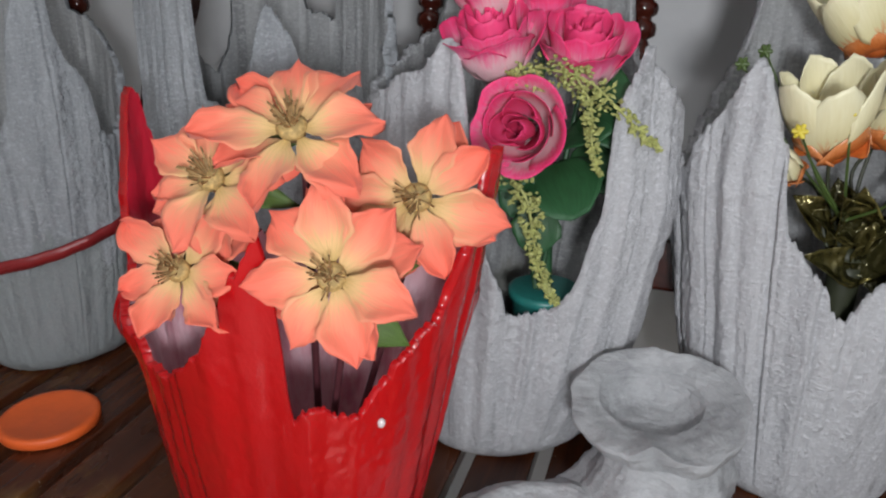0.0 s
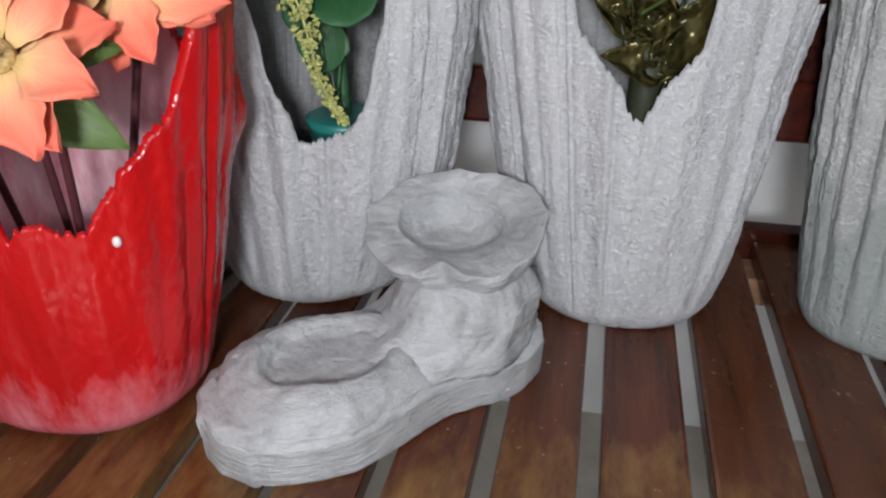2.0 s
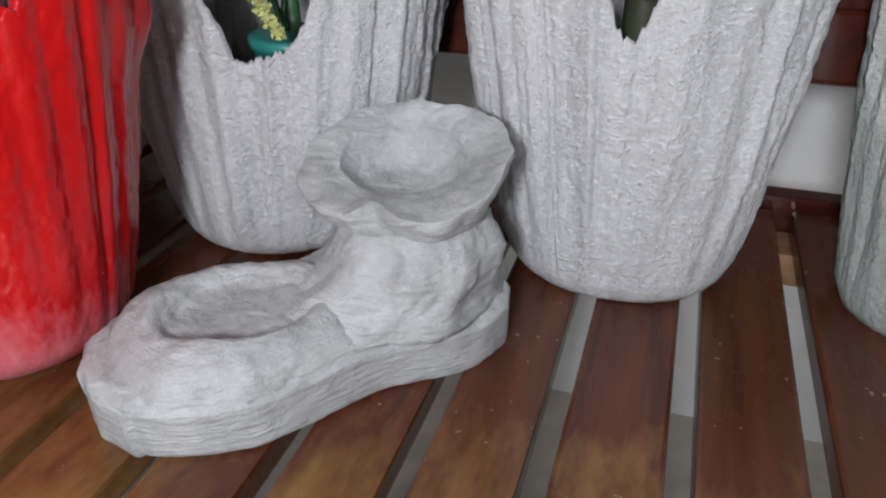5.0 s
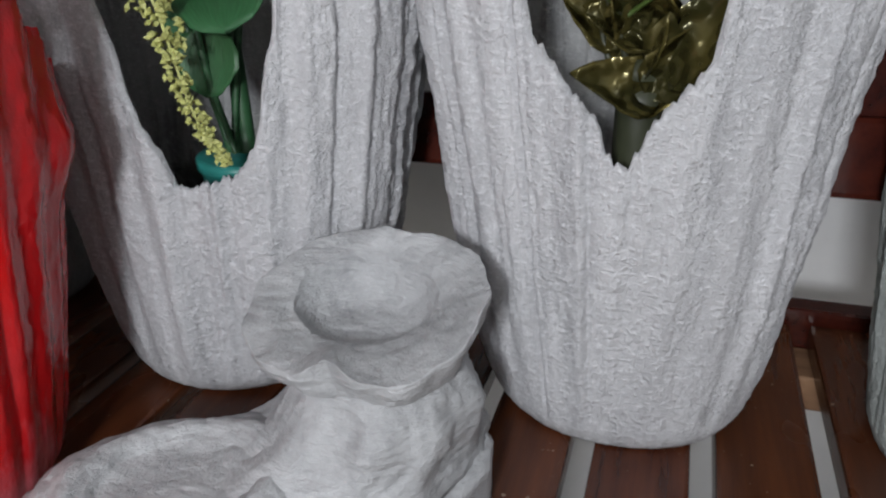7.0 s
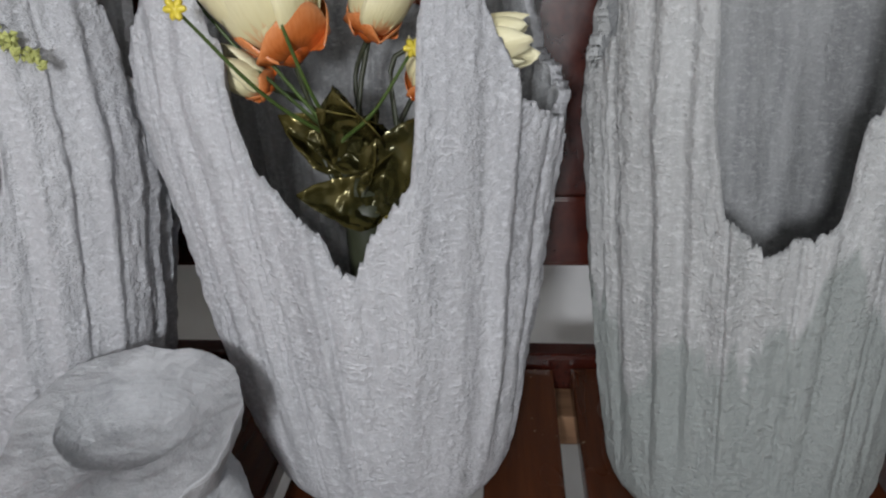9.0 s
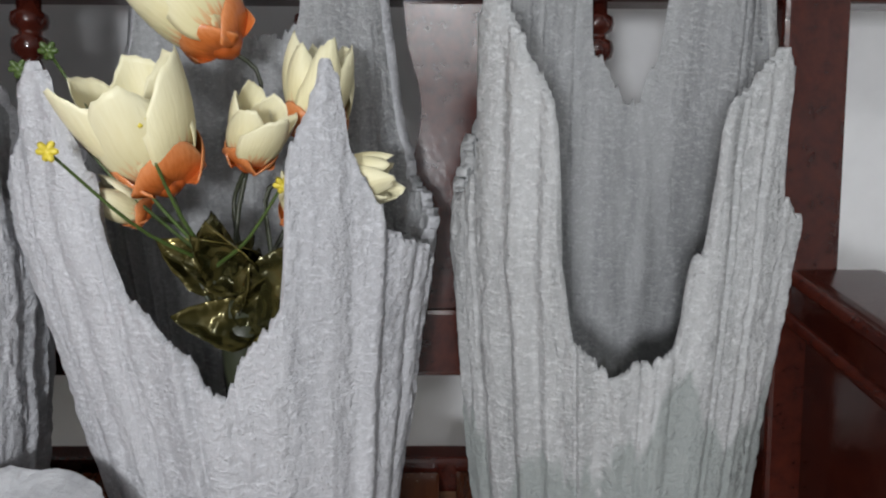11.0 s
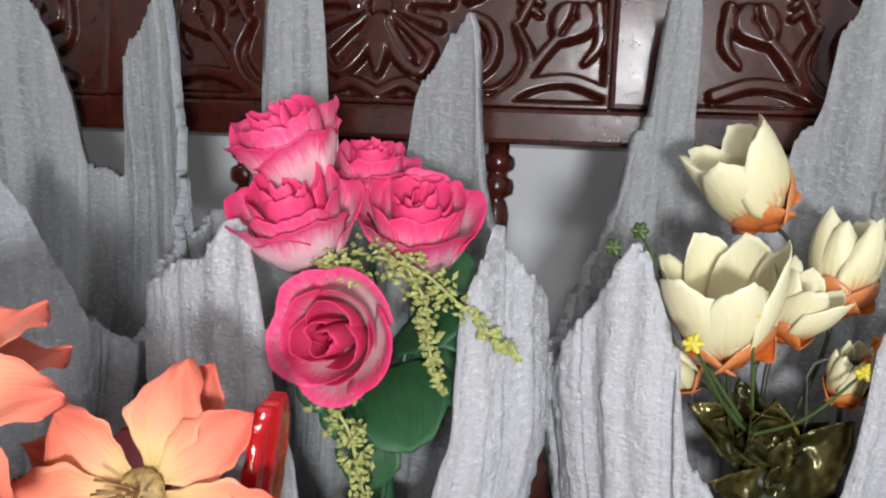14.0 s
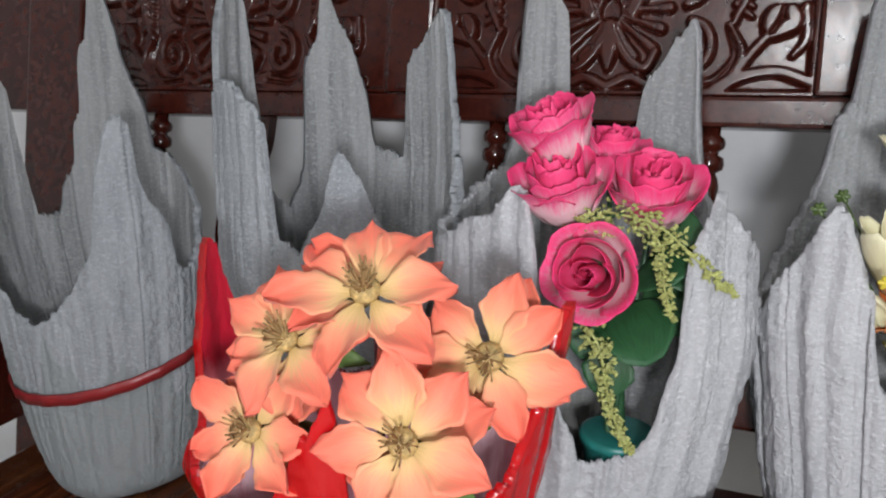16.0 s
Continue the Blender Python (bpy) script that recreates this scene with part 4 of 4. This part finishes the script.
# ---- small things on the seat ----
lid = thing("jar_lid", "flat round orange plastic lid lying on the slats", "lid", (-0.541, 0.733, SEAT + 0.001))
part("disc", lathe("disc", [(0.044, 0.0), (0.046, 0.0015), (0.046, 0.009), (0.0445, 0.0105), (0.040, 0.0108), (0.038, 0.0098), (0.001, 0.0098)], ORANGE_PLASTIC, 48), lid)

dish = thing("ashtray", "broken white glazed ashtray with grey ash on the slats", "ashtray", (0.382, 0.722, SEAT + 0.001))
verts, faces = [], []
n = 72
for r, z in ((0.030, 0.0), (0.034, 0.001), (0.048, 0.014), (0.058, 0.026), (0.0585, 0.029), (0.055, 0.029), (0.045, 0.016), (0.033, 0.007), (0.002, 0.006)):
    for k in range(n):
        a = 360 * k / n
        bite = math.exp(-((a - 118) / 24) ** 4)
        lobe = 1 + 0.05 * math.cos(radians(4 * a)) * (r > 0.05)
        z2 = z * (1 - 0.62 * bite) if r > 0.04 else z
        rr = r * lobe * (1 - 0.22 * bite if r > 0.04 else 1)
        verts.append((rr * math.cos(radians(a)), rr * math.sin(radians(a)), z2))
for j in range(8):
    for k in range(n):
        a, b = j * n + k, j * n + (k + 1) % n
        faces.append((a, b, b + n, a + n))
faces += [tuple(reversed(range(n))), tuple(range(8 * n, 9 * n))]
part("bowl", mesh_from("bowl", verts, faces, CERAMIC), dish)
ash_v = [(0.0, 0.0, 0.011)] + [((0.030 + 0.008 * r) * math.cos(2 * math.pi * k / 40), (0.030 + 0.008 * r) * math.sin(2 * math.pi * k / 40), 0.0095 - 0.001 * r) for r in (0, 1) for k in range(40)]
ash_f = [(0, 1 + k, 1 + (k + 1) % 40) for k in range(40)] + [(1 + k, 41 + k, 41 + (k + 1) % 40, 1 + (k + 1) % 40) for k in range(40)]
part("ash", mesh_from("ash", ash_v, ash_f, ASH), dish, "grey cigarette ash")
crumb_rng = random.Random(5)
for k in range(7):
    cx, cy = crumb_rng.uniform(0.33, 0.42), crumb_rng.uniform(0.795, 0.825)
    x_in = (cx - gap_x(0)) % PITCH
    if x_in < GAP + 0.006 or x_in > PITCH - 0.006:
        cx += 0.02
    c = crumb_rng.uniform(0.0015, 0.004)
    me = box_mesh("cement_crumb", -c, c, -c * 0.6, c * 0.6, 0, c * 0.7, SOIL, c * 0.2, 1)
    ob = tagged(new("cement_crumb", me), "small pale crumb of dried cement on a slat", "crumb", "cement crumbs")
    ob.location, ob.rotation_euler = (cx, cy, SEAT + 0.001), (0, 0, crumb_rng.uniform(0, 3))

# ---- orange silk flowers in the red pot ----
ORANGE_SHAPES = [petal_mesh("petal", 1.0, 0.56, ORANGE_PETAL, 0.35, c, 0.12, 1.25, 11, 22, k, 0.9, 0.006, 2.2) for k, c in enumerate((-0.25, -0.45, 0.15, -0.6, 0.0))]
UNDER_LEAF = petal_mesh("leaf", 1.0, 0.5, LIGHT_LEAF, 0.3, -0.4, 0.03, 0.55, 7, 8, 9, 1.0, 0.012)


def silk_flower(centre, way, r, spin, seed, count=7):
    rng = random.Random(seed)
    ob = thing("silk_flower", "orange fabric flower with yellow heart in the red pot", "artificial flower", centre, "orange silk flowers")
    turn = facing(way, spin)
    for layer, (cnt, lift, size) in enumerate(((count, 12, 1.0), (4, -4, 0.98))):
        for k in range(cnt):
            a = 360 / cnt * k + rng.uniform(-9, 9) + layer * 30
            m = turn @ Matrix.Rotation(radians(a), 4, "Z") @ Matrix.Translation((0, r * 0.06, -0.002 - 0.006 * layer)) @ Matrix.Rotation(radians(lift + rng.uniform(-10, 12)), 4, "X") @ Matrix.Rotation(radians(rng.uniform(-14, 14)), 4, "Y")
            sc = r * size * rng.uniform(0.78, 1.0)
            part("petal", rng.choice(ORANGE_SHAPES), ob, "", m @ Matrix.Diagonal((sc, sc, sc, 1)))
    pieces = []
    for k in range(30):
        a, t = rng.uniform(0, 6.28), rng.uniform(0.1, 0.75)
        ln = r * rng.uniform(0.28, 0.42)
        tip = turn @ Vector((math.sin(t) * math.cos(a) * ln, math.sin(t) * math.sin(a) * ln, math.cos(t) * ln))
        pieces.append(tube_data([turn @ Vector((0, 0, 0.001)), tip * 0.55, tip], [0.0004, 0.0004, 0.0006], 5, 5))
    part("stamen", joined("stamen", pieces, STAMEN), ob, "brown thread stamens")
    heart = turn @ Vector((0, 0, 0))
    part("heart", lathe("heart", [(r * 0.13, -0.004), (r * 0.16, 0.002), (r * 0.11, 0.005), (0.001, 0.006)], HEART, 14), ob, "", turn)
    for k in range(2):
        m = turn @ Matrix.Rotation(radians(rng.uniform(0, 360)), 4, "Z") @ Matrix.Translation((0, 0, -0.012)) @ Matrix.Rotation(radians(-20), 4, "X")
        part("leaf", UNDER_LEAF, ob, "", m @ Matrix.Diagonal((r * 0.9, r * 0.9, r * 0.9, 1)))
    c = Vector(centre)
    foot = Vector((-0.235 + rng.uniform(-0.01, 0.01), 0.69 + rng.uniform(-0.01, 0.01), SEAT + 0.014)) - c
    back = turn @ Vector((0, 0, -0.03))
    part("stem", tube("stem", [turn @ Vector((0, 0, -0.003)), back, back.lerp(foot, 0.5) + Vector((0, 0, -0.01)), foot], [0.0026, 0.0026], STEM_RED, n=16), ob)
    return ob


for centre, way, r, spin, seed, cnt in (
        ((-0.193, 0.612, 0.766), (0.10, -0.62, 0.78), 0.055, 12, 1, 7),
        ((-0.133, 0.646, 0.723), (0.20, -0.90, 0.38), 0.056, 40, 2, 7),
        ((-0.238, 0.600, 0.736), (-0.05, -0.70, 0.68), 0.049, 75, 3, 7),
        ((-0.253, 0.582, 0.686), (-0.05, -0.88, 0.42), 0.045, 20, 4, 7),
        ((-0.161, 0.588, 0.693), (0.10, -0.90, 0.38), 0.053, 5, 5, 7)):
    bloom = silk_flower(centre, way, r, spin, seed, cnt)
# the last bloom has a broad leaf hanging in the torn mouth of the pot
leaf_way = Vector((0.80, 0.15, -0.50)).normalized()
leaf_side = leaf_way.cross(Vector((0.15, -0.80, 0.45))).normalized()
leaf_turn = Matrix((leaf_side, leaf_way, leaf_side.cross(leaf_way))).transposed().to_4x4()
part("leaf", UNDER_LEAF, bloom, "pale green fabric leaf", Matrix.Translation((-0.004, 0.024, -0.030)) @ leaf_turn @ Matrix.Diagonal((0.060, 0.046, 0.046, 1)))

# ---- roses ----
ROSE_HEART = along("rose_heart", [(0.0, (0.74, 0.16, 0.28)), (0.5, (0.84, 0.09, 0.24)), (1.0, (0.86, 0.055, 0.20))], 0.6, 0.05, 0.0, 0.0004)
ROSE_LAYERS = [
    (3, [cup_petal("petal", ROSE_HEART, 95, 0.10, 0.26, 0.20, 0.0, 4, k, 0.10) for k in (1, 2)], 1.02, 0),
    (3, [cup_petal("petal", ROSE_HEART, 85, 0.15, 0.46, 0.40, 0.05, 4, k, 0.14) for k in (3, 4)], 1.04, 3),
    (4, [cup_petal("petal", ROSE_PETAL, 70, 0.18, 0.64, 0.60, 0.14, 3.5, k, 0.20) for k in (5, 6)], 1.02, 4),
    (5, [cup_petal("petal", ROSE_PETAL, 62, 0.20, 0.80, 0.78, 0.26, 3, k, 0.26) for k in (7, 8)], 0.94, 6)]
ROSE_LEAF = petal_mesh("leaf", 1.0, 1.05, GREEN_LEAF, 0.12, -0.35, 0.03, 0.75, 11, 16, 3, 0.5, 0.012)
roses = thing("rose_bouquet", "bouquet of pink fabric roses with green leaves in a grey pot", "artificial flowers", (-0.09, 0.83, SEAT + 0.014))
R0 = roses.location.copy()


def rose(centre, way, r, spin, seed):
    rng = random.Random(seed)
    c = Vector(centre) - R0
    turn = Matrix.Translation(c) @ facing(way, spin)
    core = []
    n, h = 26, 10
    verts, faces = [], []
    for i in range(60):
        u = i / 59
        a = u * 2 * math.pi * 2.4
        rr = r * (0.03 + 0.18 * u)
        for z in (-0.5, -0.1, 0.56 - 0.04 * u):
            verts.append((rr * math.cos(a), rr * math.sin(a), z * r))
    for i in range(59):
        for j in range(2):
            k = i * 3 + j
            faces.append((k, k + 3, k + 4, k + 1))
    uvs = [(0.5, 0.95 if k % 3 == 2 else 0.55) for k in range(len(verts))]
    head = part("rose", mesh_from("rose", verts, faces, ROSE_HEART, True, uvs), roses, "", turn)
    for layer, (cnt, shapes, tall, tilt) in enumerate(ROSE_LAYERS):
        for k in range(cnt):
            a = 360 / cnt * k + rng.uniform(-12, 12) + layer * 37
            m = Matrix.Translation((0, 0, -1.1 * r)) @ Matrix.Rotation(radians(a), 4, "Z") @ Matrix.Rotation(radians(-tilt + rng.uniform(-4, 3)), 4, "X")
            h = r * 1.8 * tall * rng.uniform(0.95, 1.05)
            part("petal", rng.choice(shapes), head, "", m @ Matrix.Diagonal((r, r, h, 1)))
    foot = Vector((rng.uniform(-0.004, 0.004), rng.uniform(-0.004, 0.004), 0.16))
    base = turn @ Vector((0, 0, -0.5 * r))
    part("stem", tube("stem", [base, base + (turn.to_3x3() @ Vector((0, 0, -0.02))), base.lerp(foot, 0.6), foot], [0.0022, 0.0022], STEM_GREEN, n=14), roses)


for centre, way, r, spin, seed in (
        ((-0.143, 0.832, 0.836), (-0.25, -0.32, 0.90), 0.0300, 0, 1),
        ((-0.132, 0.812, 0.797), (-0.08, -0.38, 0.92), 0.0315, 50, 2),
        ((-0.067, 0.845, 0.790), (0.10, -0.40, 0.90), 0.0325, 20, 3),
        ((-0.102, 0.786, 0.738), (-0.05, -0.96, 0.25), 0.0290, 80, 4),
        ((-0.105, 0.880, 0.815), (0.1, -0.2, 0.95), 0.025, 10, 5)):
    rose(centre, way, r, spin, seed)
for p, way, s in (((-0.085, 0.842, 0.700), (0.35, -0.8, -0.30), 0.058), ((-0.075, 0.85, 0.728), (0.5, -0.6, 0.2), 0.045), ((-0.060, 0.845, 0.762), (0.70, -0.45, 0.05), 0.030), ((-0.11, 0.83, 0.715), (-0.2, -0.6, -0.5), 0.04), ((-0.09, 0.825, 0.665), (-0.1, -0.4, -0.9), 0.035), ((-0.10, 0.835, 0.772), (0.2, -0.9, 0.3), 0.03),
                  ((-0.060, 0.855, 0.745), (0.6, -0.5, -0.3), 0.045), ((-0.100, 0.850, 0.735), (-0.1, -0.6, 0.3), 0.042), ((-0.062, 0.860, 0.715), (0.55, -0.45, -0.5), 0.046), ((-0.100, 0.845, 0.690), (-0.3, -0.5, -0.6), 0.040)):
    d = Vector(way).normalized()
    up = Vector((0.1, -0.75, 0.6))
    x = d.cross(up).normalized()
    m = Matrix((x, d, x.cross(d))).transposed().to_4x4()
    part("leaf", ROSE_LEAF, roses, "", Matrix.Translation(Vector(p) - R0) @ m @ Matrix.Diagonal((1.08 * s, 1.08 * s, 1.08 * s, 1)))


def sprig(points, seed, width=0.010, count=150):
    """A drooping sprig set with tiny seed heads."""
    rng = random.Random(seed)
    p = smooth_path(points, 60)
    pieces = []
    for k in range(count):
        u = rng.random()
        q = Vector(p[int(u * 59)])
        w = width * (1.15 - 0.9 * u)
        o = Vector((rng.uniform(-1, 1), rng.uniform(-0.7, 0.7), rng.uniform(-1, 1))) * w
        r = rng.uniform(0.0012, 0.0022)
        c = q + o - R0
        ico = [(0, 0, 1), (1, 0, 0), (0, 1, 0), (-1, 0, 0), (0, -1, 0), (0, 0, -1)]
        e = Euler((rng.uniform(0, 3), rng.uniform(0, 3), rng.uniform(0, 3)))
        vs = []
        for v in ico:
            v = Vector(v)
            v.z *= 1.7
            v.rotate(e)
            vs.append(c + v * r)
        pieces.append((vs, [(0, 1, 2), (0, 2, 3), (0, 3, 4), (0, 4, 1), (5, 2, 1), (5, 3, 2), (5, 4, 3), (5, 1, 4)]))
    pieces.append(tube_data([Vector(q) - R0 for q in points], [0.0012, 0.0006], 5, 14))
    tagged(part("seed_sprig", joined("seed_sprig", pieces, SPRIG, False), roses, "pale yellow-green seed sprig"), kind="stuff")


sprig([(-0.10, 0.815, 0.778), (-0.06, 0.805, 0.772), (-0.03, 0.803, 0.748), (-0.004, 0.807, 0.725)], 1)
sprig([(-0.07, 0.81, 0.775), (-0.055, 0.80, 0.755), (-0.052, 0.797, 0.730), (-0.045, 0.797, 0.705)], 2, 0.009)
sprig([(-0.12, 0.80, 0.775), (-0.10, 0.797, 0.772), (-0.085, 0.797, 0.765)], 3, 0.009, 110)
sprig([(-0.112, 0.79, 0.702), (-0.095, 0.785, 0.685), (-0.088, 0.785, 0.655), (-0.08, 0.785, 0.625), (-0.066, 0.787, 0.600)], 4, 0.0105, 260)
part("holder", lathe("holder", [(0.020, 0.112), (0.024, 0.114), (0.029, 0.150), (0.031, 0.151), (0.031, 0.157), (0.028, 0.158), (0.012, 0.156), (0.006, 0.158), (0.001, 0.159)], TEAL, 32), roses, "teal plastic holder", Matrix.Translation((0.006, 0.006, 0)))
part("main_stem", tube("main_stem", [(0.006, 0.006, 0.156), (0.004, 0.008, 0.20), (0.0, 0.012, 0.25), (-0.002, 0.016, 0.29)], [0.0055, 0.005, 0.004], STEM_GREEN, n=10), roses)
part("holder_foot", tube("holder_foot", [(0.006, 0.006, 0.114), (0.004, 0.03, 0.06), (0.0, 0.05, 0.0)], [0.012, 0.014], TEAL, n=8), roses)

# ---- tulips ----
TULIP_CLOSED = [cup_petal("petal", TULIP_PETAL, 62, 0.10, 0.31, 0.22, 0.0, 2.4, k, 0.42, 0.007) for k in (1, 2)]
TULIP_OPEN = [cup_petal("petal", TULIP_PETAL, 62, 0.10, 0.37, 0.34, 0.05, 2.2, k, 0.42, 0.007) for k in (3, 4)]
SEPAL = cup_petal("sepal", TULIP_ORANGE, 66, 0.16, 0.74, 0.84, 0.0, 1.6, 5, 0.75, 0.012)
FOIL = [petal_mesh("foil_leaf", 1.0, 0.62, GOLD_LEAF, 0.45, c, 0.05, 0.62, 9, 12, 20 + k, 0.85, 0.012) for k, c in enumerate((-0.4, -0.8, 0.2))]
tulips = thing("tulip_bouquet", "bouquet of cream and orange fabric tulips with gold foil leaves", "artificial flowers", (0.145, 0.862, SEAT + 0.014))
T0 = tulips.location.copy()
CROWN = Vector((0.142, 0.850, 0.625)) - T0


def tulip(base, way, size, spread, seed, petals=6):
    rng = random.Random(seed)
    b = Vector(base) - T0
    turn = Matrix.Translation(b) @ facing(way, rng.uniform(0, 360))
    head = part("tulip", lathe("tulip", [(size * 0.05, -0.12 * size), (size * 0.15, -0.04 * size), (size * 0.20, 0.06 * size), (size * 0.10, 0.10 * size)], TULIP_ORANGE, 16), tulips, "", turn)
    for k in range(petals):
        a = 360 / petals * k + rng.uniform(-10, 10)
        tilt = spread * rng.uniform(0.0, 0.7)
        s = size * rng.uniform(0.92, 1.06)
        wide = s * (0.92 if k % 2 else 1.0)
        m = Matrix.Rotation(radians(a), 4, "Z") @ Matrix.Rotation(radians(-tilt), 4, "X") @ Matrix.Diagonal((wide, wide, s, 1))
        part("petal", rng.choice(TULIP_CLOSED if spread < 14 else TULIP_OPEN), head, "", m)
    for k in range(4):
        m = Matrix.Rotation(radians(90 * k + rng.uniform(-20, 20)), 4, "Z") @ Matrix.Translation((0, 0, -0.03 * size)) @ Matrix.Rotation(radians(-spread * 0.25 - rng.uniform(0, 3)), 4, "X") @ Matrix.Diagonal((size * 0.40, size * 0.40, size * rng.uniform(0.36, 0.5), 1))
        part("sepal", SEPAL, head, "", m)
    part("stem", tube("stem", [b, b + (turn.to_3x3() @ Vector((0, 0, -0.03))), b.lerp(CROWN, 0.6), CROWN], [0.0014, 0.0016], STEM_DARK, n=14), tulips)


for base, way, size, spread, seed in (
        ((0.138, 0.884, 0.796), (-0.55, -0.15, 0.80), 0.060, 16, 1),
        ((0.112, 0.836, 0.726), (-0.18, -0.25, 0.95), 0.068, 15, 2),
        ((0.183, 0.890, 0.742), (0.14, 0.10, 0.98), 0.058, 7, 3),
        ((0.181, 0.852, 0.698), (0.0, -0.2, 0.95), 0.034, 6, 4),
        ((0.192, 0.850, 0.722), (1.0, -0.1, 0.15), 0.044, 9, 5),
        ((0.148, 0.868, 0.730), (0.35, -0.2, 0.85), 0.042, 14, 6),
        ((0.095, 0.845, 0.706), (-0.5, -0.4, 0.4), 0.030, 10, 7)):
    tulip(base, way, size, spread, seed)
leaf_rng = random.Random(8)
for k in range(13):
    a = 2 * math.pi * k / 13 * 2.4
    tilt = radians(leaf_rng.uniform(15, 80))
    d = Vector((math.cos(a) * math.sin(tilt), -abs(math.sin(a)) * math.sin(tilt) * 0.5 + 0.1, math.cos(tilt) * 0.9))
    d.normalize()
    up = Vector((leaf_rng.uniform(-0.3, 0.3), -0.8, 0.5))
    x = d.cross(up).normalized()
    m = Matrix((x, d, x.cross(d))).transposed().to_4x4()
    s = leaf_rng.uniform(0.042, 0.062)
    foot = CROWN + Vector((leaf_rng.uniform(-0.012, 0.012), leaf_rng.uniform(-0.01, 0.012), leaf_rng.uniform(0.0, 0.045)))
    part("foil_leaf", leaf_rng.choice(FOIL), tulips, "dark gold foil leaf", Matrix.Translation(foot) @ m @ Matrix.Diagonal((s, s, s, 1)))
part("main_stem", tube("main_stem", [CROWN + Vector((0, 0, 0.03)), CROWN, CROWN + Vector((0.0, 0.004, -0.09)), Vector((0, 0, 0))], [0.009, 0.0125, 0.011, 0.007], STEM_DARK, n=14), tulips)
for tip, bud_mat in (((0.081, 0.774, 0.753), BUD_YELLOW), ((0.044, 0.83, 0.786), STALK_GREEN), ((0.058, 0.835, 0.795), STALK_GREEN), ((0.113, 0.80, 0.765), BUD_YELLOW), ((0.178, 0.82, 0.728), BUD_YELLOW)):
    tipv = Vector(tip) - T0
    start = CROWN + Vector((-0.01, -0.005, 0.05))
    stalk = part("bud_stalk", tube("bud_stalk", [start, start.lerp(tipv, 0.5) + Vector((0, -0.004, -0.006)), tipv], [0.0013, 0.0008], STALK_GREEN, seg=6, n=10), tulips)
    pieces = []
    for k in range(6):
        d = Vector((math.cos(k * 1.05), 0.4 * math.sin(k * 2.1), math.sin(k * 1.05))) * 0.005
        pieces.append(tube_data([tipv, tipv + d * 0.6, tipv + d], [0.0012, 0.0022, 0.001], 6, 4))
    part("bud", joined("bud", pieces, bud_mat), stalk)
